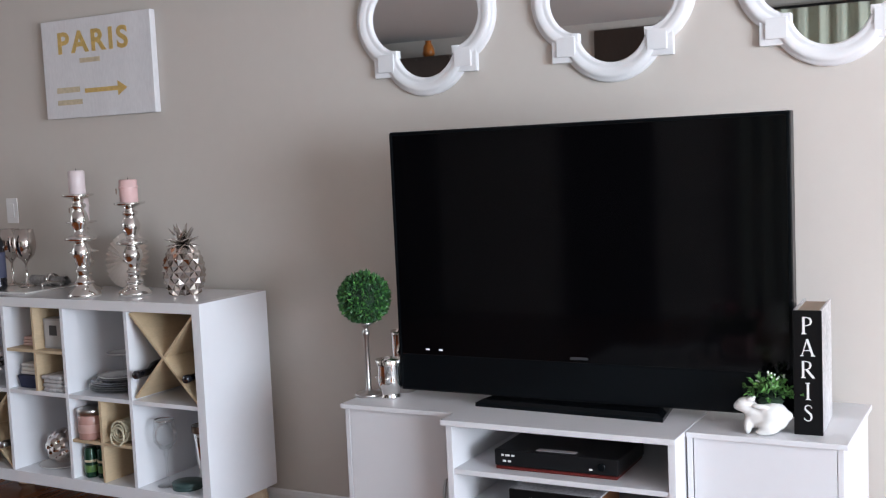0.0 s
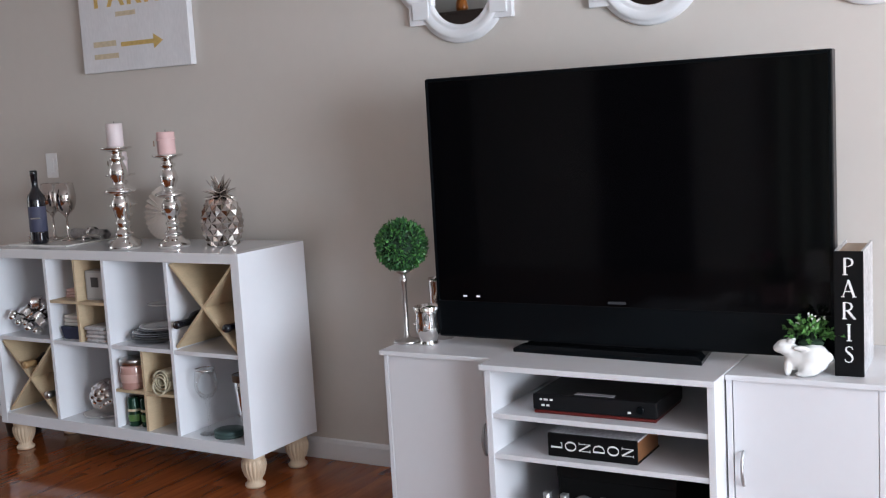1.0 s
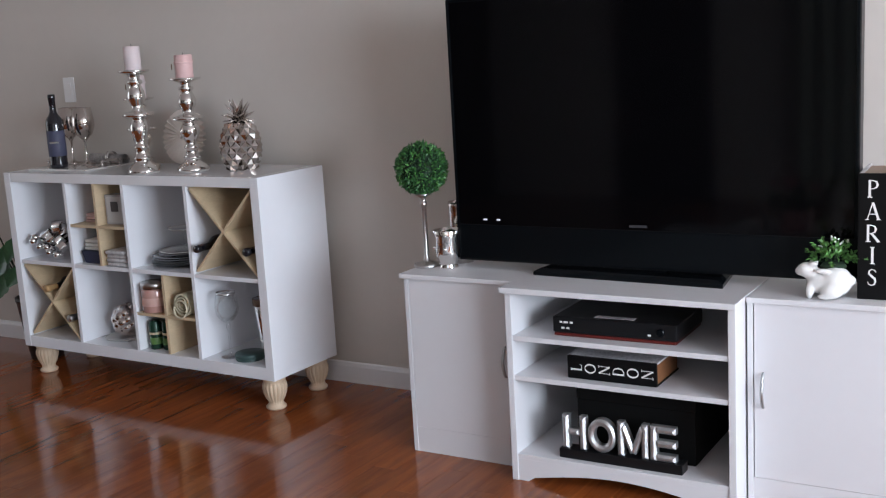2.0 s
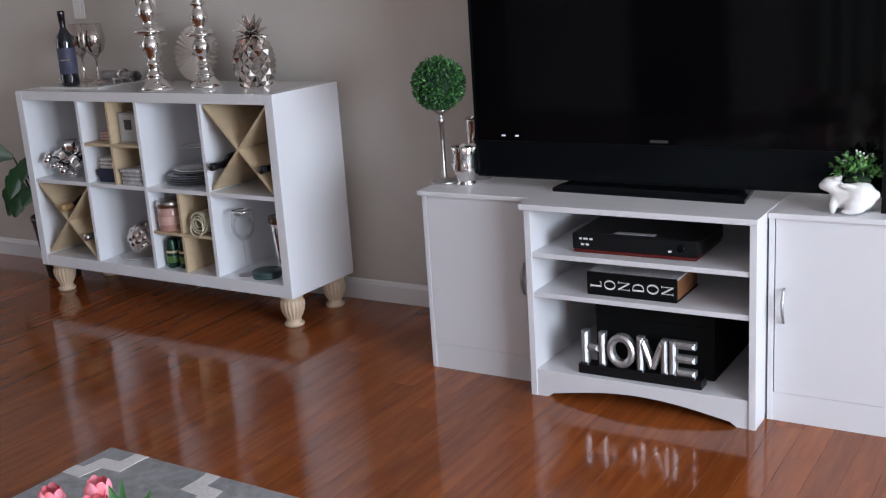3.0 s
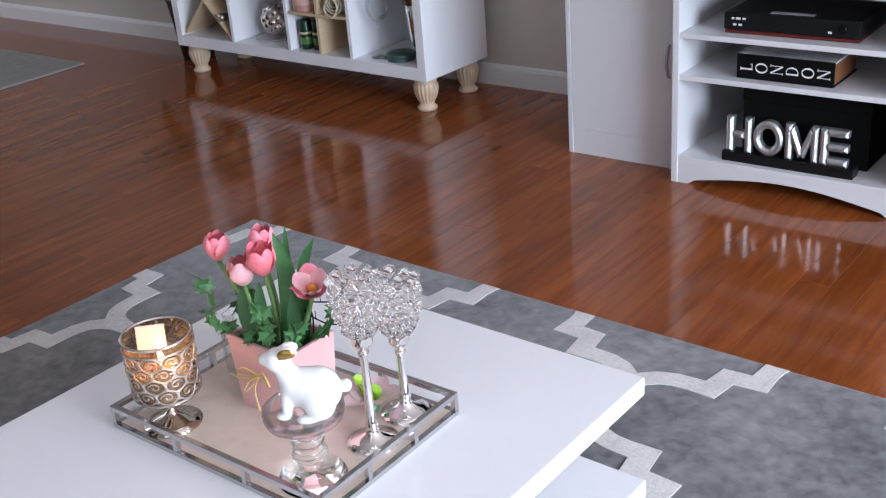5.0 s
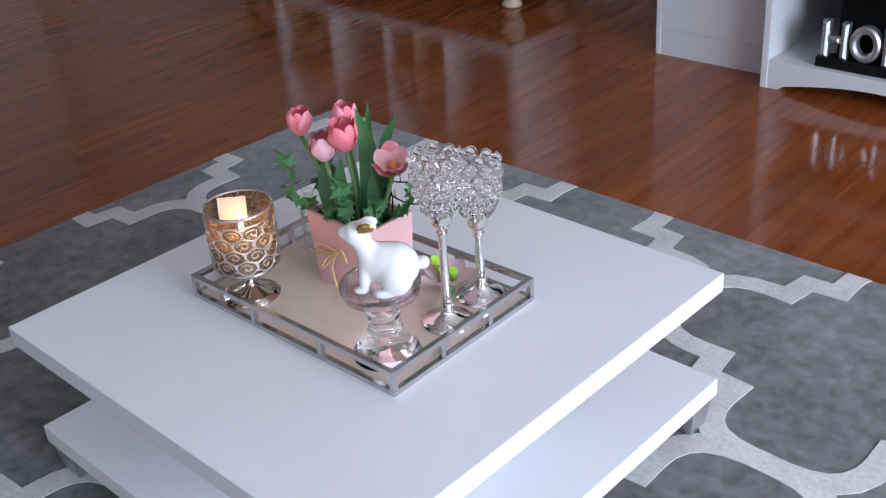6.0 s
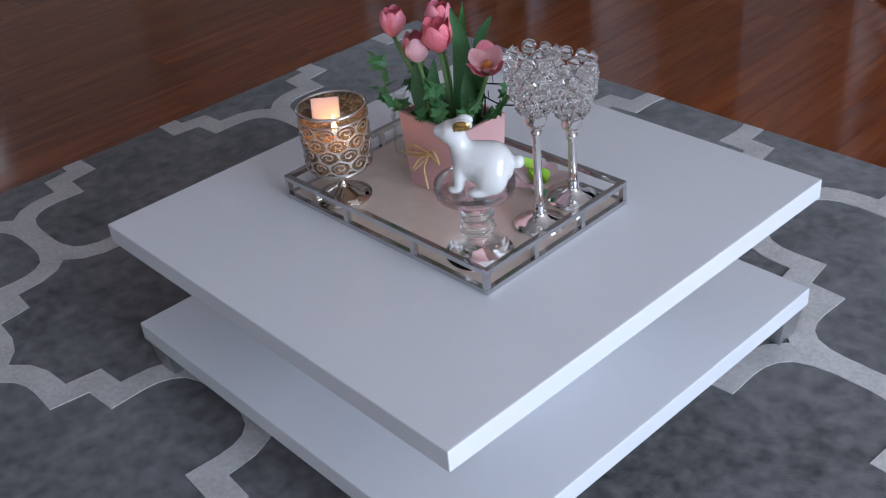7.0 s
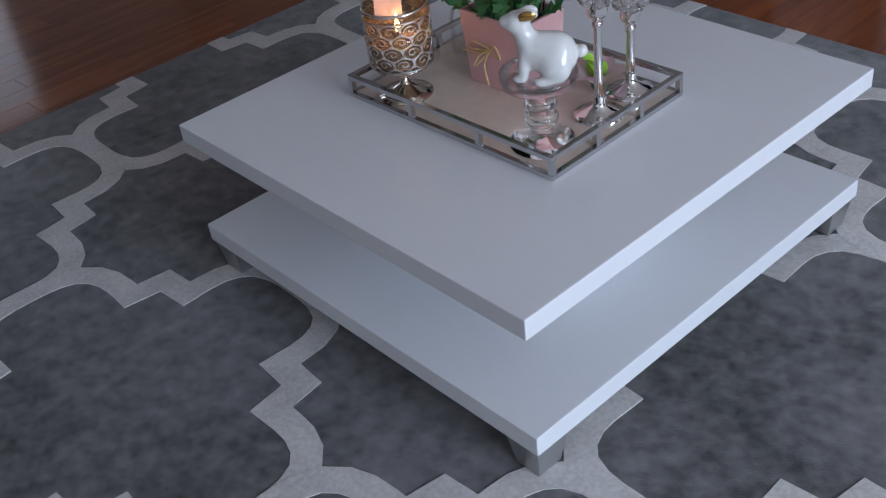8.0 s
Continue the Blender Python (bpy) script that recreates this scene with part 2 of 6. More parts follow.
def letters(name, text, size, depth, material, parent, at, align="CENTER", label="", space=1.0, narrow=1.0, bold=0.0):
    """Built-in lettering turned into a mesh."""
    cu = bpy.data.curves.new(name, "FONT")
    cu.offset = bold
    cu.body, cu.size, cu.extrude, cu.align_x, cu.align_y, cu.space_character = text, size, depth, align, "CENTER", space
    tmp = bpy.data.objects.new(name, cu)
    scene.collection.objects.link(tmp)
    me = bpy.data.meshes.new_from_object(tmp.evaluated_get(bpy.context.evaluated_depsgraph_get()))
    bpy.data.objects.remove(tmp)
    bpy.data.curves.remove(cu)
    me.materials.clear()
    me.materials.append(material)
    me.transform(Matrix.Diagonal((narrow, 1, 1, 1)))
    ob = new(name, me)
    ob.parent, ob.matrix_basis = parent, at
    if label:
        ob["label"] = label
    return ob


def serif_letter(ch, height, material, parent, at):
    """A Roman capital of thick and thin strokes with small serifs, facing -y, centred on its place."""
    fat, thin, top = 0.135, 0.050, 1.0
    bow = [(0.15, 0.975), (0.34, 0.975), (0.52, 0.90), (0.57, 0.74), (0.52, 0.58), (0.34, 0.50), (0.15, 0.50)]
    bow_w = [thin, thin, 0.09, fat, 0.09, thin, thin]
    curve_d = [(0.15, 0.975), (0.36, 0.975), (0.60, 0.84), (0.69, 0.5), (0.60, 0.16), (0.36, 0.025), (0.15, 0.025)]
    curve_s = [(0.46, 0.80), (0.40, 0.92), (0.25, 0.97), (0.10, 0.88), (0.09, 0.72), (0.24, 0.57), (0.40, 0.43), (0.45, 0.25), (0.37, 0.08), (0.22, 0.03), (0.07, 0.10), (0.03, 0.22)]
    ring = [(0.38 + 0.36 * math.cos(k * 0.3927), 0.5 + 0.475 * math.sin(k * 0.3927)) for k in range(17)]
    stem = ([(0.15, 0), (0.15, top)], [fat, fat])
    foot, head = ([(0.02, 0.02), (0.30, 0.02)], [thin, thin]), ([(0.02, 0.98), (0.28, 0.98)], [thin, thin])
    strokes = {
        "I": [stem, foot, head],
        "P": [stem, foot, (bow, bow_w)],
        "R": [stem, foot, (bow, bow_w), ([(0.34, 0.50), (0.72, 0.02)], [fat, fat]), ([(0.64, 0.02), (0.80, 0.02)], [thin, thin])],
        "A": [([(0.10, 0), (0.40, top)], [thin, 0.06]), ([(0.40, top), (0.72, 0)], [fat, fat]), ([(0.20, 0.33), (0.62, 0.33)], [thin, thin]), ([(0.0, 0.02), (0.20, 0.02)], [thin, thin]), ([(0.60, 0.02), (0.84, 0.02)], [thin, thin])],
        "S": [(curve_s, [0.05, 0.05, 0.055, 0.08, 0.10, 0.13, 0.13, 0.10, 0.08, 0.055, 0.05, 0.05])],
        "L": [stem, head, ([(0.15, 0.025), (0.58, 0.025)], [thin, thin]), ([(0.56, 0.0), (0.58, 0.18)], [thin, 0.03])],
        "D": [stem, (curve_d, [thin, thin, 0.10, fat, 0.10, thin, thin])],
        "N": [([(0.12, 0), (0.12, top)], [thin, thin]), ([(0.12, top), (0.72, 0)], [fat, fat]), ([(0.72, 0), (0.72, top)], [thin, thin]), ([(0.02, 0.02), (0.24, 0.02)], [thin, thin]), ([(0.62, 0.98), (0.84, 0.98)], [thin, thin])],
        "O": [(ring, [0.055 + 0.085 * abs(math.cos(k * 0.3927)) for k in range(17)])],
    }[ch]
    mid_x = {"I": 0.15, "P": 0.34, "R": 0.40, "A": 0.41, "S": 0.26, "L": 0.32, "D": 0.40, "N": 0.42, "O": 0.38}[ch]
    bm = bmesh.new()
    for n, (pts, widths) in enumerate(strokes):
        line = [Vector(p) for p in pts]
        rows = []
        for k, p in enumerate(line):
            d = (line[min(k + 1, len(line) - 1)] - line[max(k - 1, 0)]).normalized()
            side = Vector((-d.y, d.x)) * widths[k] / 2
            rows.append([bm.verts.new(((q.x - mid_x) * height, -0.0004 - 0.00008 * n, (q.y - 0.5) * height)) for q in (p + side, p - side)])
        for p, q in zip(rows, rows[1:]):
            bm.faces.new((p[0], q[0], q[1], p[1]))
    out = bmesh.ops.extrude_face_region(bm, geom=list(bm.faces))
    bmesh.ops.translate(bm, verts=[g for g in out["geom"] if isinstance(g, bmesh.types.BMVert)], vec=(0, 0.0008, 0))
    return part("letter", bm, material, parent, at=at)


# ---------------------------------------------------------------- structure
TH = 0.14
setting("wall_north", boxed(XW - TH, XE + TH, YN, YN + TH, 0, ZC), M_WALL, "greige painted plaster wall behind the television", "wall")


def wall_with_opening(name, along, at, lo, hi, o0, o1, z0, z1, label):
    """A wall on x = at or y = at with one opening through it; its body lies outward."""
    bm = bmesh.new()
    a0, a1 = (at, at + TH) if at > 0 else (at - TH, at)
    for p0, p1, q0, q1 in ((lo, o0, 0, ZC), (o1, hi, 0, ZC), (o0, o1, 0, z0), (o0, o1, z1, ZC)):
        if p1 - p0 > 0.001 and q1 - q0 > 0.001:
            if along == "x":
                box(bm, a0, a1, p0, p1, q0, q1)
            else:
                box(bm, p0, p1, a0, a1, q0, q1)
    return setting(name, bm, M_WALL, label, "wall")


wall_with_opening("wall_east", "x", XE, YS, YN, -4.0, -1.2, 0.5, 2.2, "greige painted wall with a wide window opening")
wall_with_opening("wall_west", "x", XW, YS, YN, -2.05, -0.85, 0.5, 2.2, "greige painted wall with a tall window opening")
# this opening is assumed too, cut to suit the south fill
wall_with_opening("wall_south", "y", YS, XW - TH, XE + TH, 1.9, 4.1, 0.75, 2.25, "greige painted wall with an assumed window opening")
setting("ceiling", boxed(XW - TH, XE + TH, YS - TH, YN + TH, ZC, ZC + 0.1), M_CEIL, "plain off-white ceiling", "ceiling")
setting("floor", boxed(XW - TH, XE + TH, YS - TH, YN + TH, -0.12, -0.022), M_BLACK, "dark subfloor under glossy brown hardwood planks", "floor")
floor_ob = bpy.data.objects["floor"]


def baseboard():
    bm = bmesh.new()
    prof = [(0, 0), (-0.014, 0), (-0.014, 0.07), (-0.010, 0.084), (-0.004, 0.088), (0, 0.088)]
    ends = [[bm.verts.new((x, YN + y, z)) for y, z in prof] for x in (XW, XE)]
    for i in range(len(prof)):
        j = (i + 1) % len(prof)
        bm.faces.new((ends[0][i], ends[0][j], ends[1][j], ends[1][i]))
    bm.faces.new(ends[0])
    bm.faces.new(ends[1])
    return bm


setting("baseboard", baseboard(), M_TRIM, "white painted wooden baseboard along the wall", "baseboard")
# ---------------------------------------------------------------- cube shelf unit
W, D, H, F = 1.485, 0.395, 0.792, 0.133
SHELF = pose(0, 0, 0, 0, 0, -1.2) @ pose(0.03, 0, 0)
shelf = thing("cube_shelf_unit", SHELF, "white cube shelf unit on turned wooden feet, two rows of four", "shelf")
OB, IB, BB = 0.040, 0.017, 0.050
M_SHELFTOP = mat("white_gloss_top", (0.78, 0.78, 0.79), 0.06, vary=0.012, scale=2)
part("top_board", boxed(-W + OB, -OB, 0.0015, D, F + H - OB, F + H, 0.0015), M_SHELFTOP, shelf, "high-gloss white top board")
part("bottom_board", boxed(-W + OB, -OB, 0.0015, D, F, F + BB, 0.0015), M_SHELF, shelf)
part("side_panel", boxed(-OB, 0, 0, D, F, F + H, 0.0015), M_SHELF, shelf)
part("side_panel", boxed(-W, -W + OB, 0, D, F, F + H, 0.0015), M_SHELF, shelf)
part("back_panel", boxed(-W + OB, -OB, D - 0.006, D - 0.001, F + BB, F + H - OB), M_SHELF, shelf)
CELL = (W - 2 * OB - 3 * IB) / 4
ROWH = 0.334
ZB = F + BB
ZM = ZB + ROWH
for i in range(1, 4):
    x = -W + OB + i * CELL + (i - 1) * IB
    part("divider", boxed(x, x + IB, 0.004, D - 0.006, ZB, F + H - OB, 0.001), M_SHELF, shelf)
for i in range(4):
    x = -W + OB + i * (CELL + IB)
    part("cube_floor", boxed(x, x + CELL, 0.006, D - 0.006, ZM, ZM + IB, 0.001), M_SHELF, shelf)


def cell(col, row):
    """Left edge and floor of a cube; columns from the left, row 0 below."""
    return -W + OB + col * (CELL + IB), (ZB if row == 0 else ZM + IB)


def foot_mesh():
    prof = [(0.0, 0.0), (0.036, 0.0), (0.040, 0.006), (0.040, 0.012), (0.033, 0.018), (0.029, 0.026), (0.031, 0.034), (0.040, 0.048),
            (0.047, 0.068), (0.050, 0.086), (0.049, 0.102), (0.043, 0.110), (0.045, 0.116), (0.045, F), (0, F)]
    return mesh_of("foot", lathe(prof, 108, flute=lambda a, z: 1 - (0.10 * (1 - abs(math.sin(9 * a))) ** 1.5 if 0.03 < z < 0.108 else 0)), M_FOOT, True)


FOOT = foot_mesh()
for x, y in ((-0.06, 0.065), (-W + 0.06, 0.065), (-0.06, D - 0.065), (-W + 0.06, D - 0.065)):
    f = new("foot", FOOT)
    f.parent, f.matrix_basis = shelf, pose(x, y, 0)
    f["label"] = "pale fluted turned wooden bun foot"


def wine_cross(col, row):
    x, z = cell(col, row)
    t = thing("wine_rack_insert", SHELF @ pose(x + CELL / 2, 0.012, z + ROWH / 2 if row == 0 else z + (F + H - OB - z) / 2),
              "birch cross insert for wine bottles in a shelf cube", "wine rack", "cube inserts")
    hgt = ROWH if row == 0 else F + H - OB - z
    L, ang = math.hypot(CELL, hgt) - 0.012, math.degrees(math.atan2(hgt, CELL))
    part("long_board", boxed(-L / 2 + 0.006, L / 2 - 0.006, 0, D - 0.03, -0.005, 0.005, 0.001, turn=pose(0, 0, 0, 0, ang, 0)), M_BIRCH, t)
    for s in (-1, 1):
        a, b = sorted((s * 0.0056, s * (L / 2 - 0.006)))
        part("half_board", boxed(a, b, 0.002, D - 0.03, -0.005, 0.005, 0.001, turn=pose(0, 0, 0, 0, -ang, 0)), M_BIRCH, t)
    return t


wine_cross(0, 0)
wine_cross(3, 1)


def plus_insert(col, row):
    x, z = cell(col, row)
    hgt = ROWH if row == 0 else F + H - OB - z
    t = thing("cross_divider_insert", SHELF @ pose(x + CELL / 2, 0.008, z), "birch four-way divider insert in a shelf cube", "shelf insert", "cube inserts")
    part("upright_board", boxed(-0.007, 0.007, 0, D - 0.03, 0, hgt - 0.001, 0.001), M_BIRCH, t)
    for s in (-1, 1):
        a, b = sorted((s * 0.0072, s * (CELL / 2 - 0.001)))
        part("shelf_board", boxed(a, b, 0.0, D - 0.03, hgt * 0.475 - 0.006, hgt * 0.475 + 0.006, 0.001), M_BIRCH, t)
    return hgt * 0.475 + 0.006


SUB1 = plus_insert(1, 1)
SUB2 = plus_insert(2, 0)

# ---------------------------------------------------------------- media console
CX0, CX1, CY, CYB, CH = 1.162, 1.881, -0.211, 0.36, 0.629
WX0, WX1, WY = 0.732, 2.31, -0.116
BT = 0.021
mid = thing("media_console", pose(0, 0, 0), "white laminate television console with two open shelves and an arched plinth", "tv stand")
part("top_board", boxed(CX0 - 0.012, CX1 + 0.004, CY - 0.012, CYB, CH - 0.018, CH, 0.002), M_CONSOLE, mid)
part("side_panel", boxed(CX0, CX0 + BT, CY, CYB, 0, CH - 0.018, 0.0015), M_CONSOLE, mid)
part("side_panel", boxed(CX1 - BT, CX1, CY, CYB, 0, CH - 0.018, 0.0015), M_CONSOLE, mid)
for name, z in (("shelf", 0.466), ("shelf", 0.338), ("bottom_board", 0.080)):
    part(name, boxed(CX0 + BT, CX1 - BT, CY + 0.004, CYB - 0.01, z - 0.008, z + 0.008, 0.001), M_CONSOLE, mid)
part("back_panel", boxed(CX0 + BT, CX1 - BT, CYB - 0.009, CYB - 0.001, 0.05, CH - 0.018), M_CONSOLE, mid)


def plinth():
    bm = bmesh.new()
    x0, x1 = CX0 + BT, CX1 - BT
    pts = [(x0, 0.0), (x0 + 0.035, 0.0), (x0 + 0.055, 0.014)]
    n = 16
    for i in range(1, n):
        u = i / n
        pts.append((x0 + 0.055 + (x1 - x0 - 0.11) * u, 0.014 + 0.034 * math.sin(math.pi * u)))
    pts += [(x1 - 0.055, 0.014), (x1 - 0.035, 0.0), (x1, 0.0), (x1, 0.072), (x0, 0.072)]
    a = [bm.verts.new((x, CY + 0.004, z)) for x, z in pts]
    b = [bm.verts.new((x, CY + 0.020, z)) for x, z in pts]
    bm.faces.new(a)
    bm.faces.new(b)
    for i in range(len(pts)):
        j = (i + 1) % len(pts)
        bm.faces.new((a[i], a[j], b[j], b[i]))
    return bm


part("plinth", plinth(), M_CONSOLE, mid, "arched white plinth board")


def handle(parent, x, y, z, half=0.052):
    M_HANDLE = bpy.data.materials.get("dull_steel_handle") or mat("dull_steel_handle", (0.42, 0.42, 0.42), 0.4, 0.9, vary=0.05, scale=20)
    part("handle", tube(smoothed([(x, y, z - half), (x, y - 0.012, z - half * 0.8), (x, y - 0.024, z), (x, y - 0.012, z + half * 0.8), (x, y, z + half)], 6), 0.0042, 8,
         taper=lambda u: 0.8 + 0.5 * math.sin(math.pi * u)), M_HANDLE, parent, "brushed steel bow handle", True)


def wing(x0, x1, left):
    t = thing("console_cabinet", pose(0, 0, 0), "white laminate side cabinet with one flat door and steel handle", "cabinet", "console side cabinets")
    part("top_board", boxed(x0 - (0.012 if left else 0), x1 + (0 if left else 0.012), WY - 0.010, CYB, CH - 0.018, CH - 0.002, 0.002), M_CONSOLE, t)
    part("side_panel", boxed(x0, x0 + 0.016, WY, CYB, 0, CH - 0.018, 0.0015), M_CONSOLE, t)
    part("side_panel", boxed(x1 - 0.016, x1, WY, CYB, 0, CH - 0.018, 0.0015), M_CONSOLE, t)
    part("back_panel", boxed(x0 + 0.016, x1 - 0.016, CYB - 0.01, CYB - 0.002, 0.02, CH - 0.02), M_CONSOLE, t)
    part("plinth", boxed(x0 + 0.016, x1 - 0.016, WY + 0.003, WY + 0.02, 0, 0.0880), M_CONSOLE, t)
    door = part("door", boxed(x0 + (0.0172 if left else 0.019), x1 - 0.0172, WY + 0.0015, WY + 0.018, 0.0890, CH - 0.0190, 0.0012), M_CONSOLE, t, "flat white cabinet door")
    handle(door, (x1 - 0.055) if left else (x0 + 0.045), WY + 0.002, 0.355)
    return t


wing(WX0, CX0 - 0.001, True)
wing(CX1 + 0.006, WX1, False)

# ---------------------------------------------------------------- television
TV0, TV1, TVZ0, TVZ1, TVY = 0.873, 2.161, 0.654, 1.517, 0.02
tv = thing("television", pose(0, 0, 0), "large black flat-screen television with a dark lower bezel, switched off", "television")
part("housing", boxed(TV0, TV1, TVY + 0.004, TVY + 0.05, TVZ0, TVZ1, 0.004), M_BLACK, tv)
part("rear_bulge", boxed(TV0 + 0.18, TV1 - 0.18, TVY + 0.05, TVY + 0.11, TVZ0 + 0.08, TVZ1 - 0.16, 0.02), M_BLACK, tv)
part("screen", boxed(TV0 + 0.012, TV1 - 0.012, TVY, TVY + 0.006, TVZ0 + 0.125, TVZ1 - 0.012, 0.001), M_SCREEN, tv, "glossy black switched-off screen")
part("lower_bezel", boxed(TV0 + 0.006, TV1 - 0.006, TVY - 0.002, TVY + 0.006, TVZ0 + 0.006, TVZ0 + 0.122, 0.002), M_BEZEL, tv, "dark blue-black lower bezel")
part("bezel_edge", boxed(TV0 + 0.002, TV0 + 0.0105, TVY - 0.003, TVY + 0.004, TVZ0 + 0.02, TVZ1 - 0.004, 0.001), M_BEZEL, tv)
part("bezel_edge", boxed(TV1 - 0.0105, TV1 - 0.002, TVY - 0.003, TVY + 0.004, TVZ0 + 0.02, TVZ1 - 0.004, 0.001), M_BEZEL, tv)
part("bezel_edge", boxed(TV0 + 0.012, TV1 - 0.012, TVY - 0.003, TVY + 0.004, TVZ1 - 0.0105, TVZ1 - 0.002, 0.001), M_BEZEL, tv)
part("neck", boxed(1.39, 1.60, TVY + 0.012, TVY + 0.045, CH + 0.02, TVZ0 + 0.05, 0.004), M_BLACK, tv)


def tv_base():
    bm = bmesh.new()
    bot = [(1.176, -0.03), (1.799, -0.052), (1.775, 0.14), (1.195, 0.14)]
    top = [(1.195, -0.018), (1.780, -0.038), (1.755, 0.125), (1.215, 0.125)]
    a = [bm.verts.new((x, y, CH)) for x, y in bot]
    b = [bm.verts.new((x, y, CH + 0.012)) for x, y in bot]
    c = [bm.verts.new((x, y, CH + 0.022)) for x, y in top]
    for p, q in ((a, b), (b, c)):
        for i in range(4):
            j = (i + 1) % 4
            bm.faces.new((p[i], p[j], q[j], q[i]))
    bm.faces.new(a)
    bm.faces.new(c)
    return bm


part("base", tv_base(), M_BEZEL, tv, "flat glossy black stand base")
M_LOGO = mat("grey_print", (0.045, 0.045, 0.048), 0.4, vary=0.02, spec=0.2)
# two small white marks, weakly emissive, low on the screen
for x in (0.982, 1.031):
    part("indicator_light", boxed(x - 0.007, x + 0.007, TVY - 0.0012, TVY + 0.001, 0.793, 0.799, 0.001), glow("white_mark_glow", (0.9, 0.9, 1.0), 0.08), tv, "small white mark with a weak glow")
part("maker_mark", boxed(1.487, 1.545, TVY - 0.0012, TVY + 0.001, 0.787, 0.795), M_LOGO, tv, "small grey maker's mark bar")

# ---------------------------------------------------------------- coffee table
TX, TY, TA, TL, TR, TZ = 1.9005, -2.6152, -1.24, 0.7927, 0.7998, 0.365
table = thing("coffee_table", pose(TX, TY, 0, 0, 0, TA), "low square white coffee table with lower shelf and grey legs", "coffee table")
TT = 0.033
part("tabletop", boxed(-TL, 0, 0, TR, TZ - TT, TZ, 0.002), M_TABLE, table, "thick square glossy white tabletop")
part("lower_shelf", boxed(-0.8695, -0.0338, 0.0364, 0.8655, 0.110 - 0.035, 0.110, 0.002), M_TABLE, table, "square white lower shelf")
part("pedestal", boxed(-0.56, -0.26, 0.27, 0.57, 0.110, TZ - TT, 0.002), M_TABLE, table)


def leg_mesh():
    bm = boxed(-0.032, 0.032, -0.032, 0.032, 0.0, 0.0605, 0.002)
    for v in bm.verts:
        k = 0.72 + 0.28 * v.co.z / 0.0605
        v.co.x, v.co.y = v.co.x * k, v.co.y * k
    return mesh_of("leg", bm, M_SILVERLEG)


LEG = leg_mesh()
for x, y in ((-0.070, 0.072), (-0.832, 0.072), (-0.070, 0.829), (-0.832, 0.829)):
    g = new("leg", LEG)
    g.parent, g.matrix_basis = table, pose(x, y, 0.0145)
    g["label"] = "short tapered grey metal leg"
# ---------------------------------------------------------------- rugs
RU, RV, RZ = 2.44, 3.2, 0.012
rug = thing("area_rug", pose(0.184, -1.083, 0, 0, 0, -1.5), "grey pile area rug with an ivory trellis pattern", "rug")
part("rug_field", boxed(0, RU, -RV, 0, 0.0005, RZ, 0.004), M_GREY, rug, "short grey pile")


def trellis():
    """Ivory bands: stepped arcs between the knots of a diamond lattice."""
    a, b = 0.3893, 0.3645
    half = [(0, 0), (0.035, 0), (0.07, -0.004), (0.108, -0.018), (0.133, -0.044), (0.146, -0.077), (0.149, -0.112), (0.148, -0.152), (0.217, -0.157)]
    line = half + [(a + y * a / b, x * b / a - b) for x, y in reversed(half[:-1])]
    widths = [0.050] * 7 + [0.052] * 3 + [0.050] * 7
    bm = bmesh.new()
    for i in range(-1, 8):
        for j in range(-1, 10):
            if i % 2:
                continue
            ku, kv = 0.2825 + a * i, -0.663 - b * 2 * j + 2 * b
            for n, (sx, sy) in enumerate(((1, 1), (1, -1), (-1, 1), (-1, -1))):
                pts = [Vector((ku + sx * x, kv + sy * y)) for x, y in line]
                z = RZ + 0.0012 + 0.0004 * n
                left, right = [], []
                for k, p in enumerate(pts):
                    d0 = (p - pts[k - 1]).normalized() if k else (pts[1] - p).normalized()
                    d1 = (pts[k + 1] - p).normalized() if k < len(pts) - 1 else d0
                    n0, n1 = Vector((-d0.y, d0.x)), Vector((-d1.y, d1.x))
                    m = (n0 + n1).normalized()
                    w = widths[min(k, len(widths) - 1)] / 2 / max(m.dot(n0), 0.5)
                    left.append(p + m * w)
                    right.append(p - m * w)
                tl = [bm.verts.new((*p, z)) for p in left]
                tr = [bm.verts.new((*p, z)) for p in right]
                bl = [bm.verts.new((*p, z - 0.003)) for p in left]
                br = [bm.verts.new((*p, z - 0.003)) for p in right]
                for k in range(len(pts) - 1):
                    bm.faces.new((tl[k], tl[k + 1], tr[k + 1], tr[k]))
                    bm.faces.new((tl[k], tl[k + 1], bl[k + 1], bl[k]))
                    bm.faces.new((tr[k], tr[k + 1], br[k + 1], br[k]))
    for co, no in (((0.003, 0, 0), (-1, 0, 0)), ((RU - 0.003, 0, 0), (1, 0, 0)), ((0, -0.003, 0), (0, 1, 0)), ((0, -RV + 0.003, 0), (0, -1, 0))):
        bmesh.ops.bisect_plane(bm, geom=list(bm.verts) + list(bm.edges) + list(bm.faces), plane_co=co, plane_no=no, clear_outer=True)
    return bm


part("trellis_pattern", trellis(), M_IVORY, rug, "ivory stepped trellis bands in the pile")
mat2 = thing("doormat", pose(-2.083, -0.066, 0, 0, 0, 0), "flat grey textured mat on the wooden floor", "mat")
part("woven_top", boxed(-0.75, 0, -1.2, 0, 0.0005, 0.010, 0.003), mat("mat_grey_weave", (0.30, 0.30, 0.28), 0.95, vary=0.25, scale=30, bump=0.8, bump_scale=300), mat2)
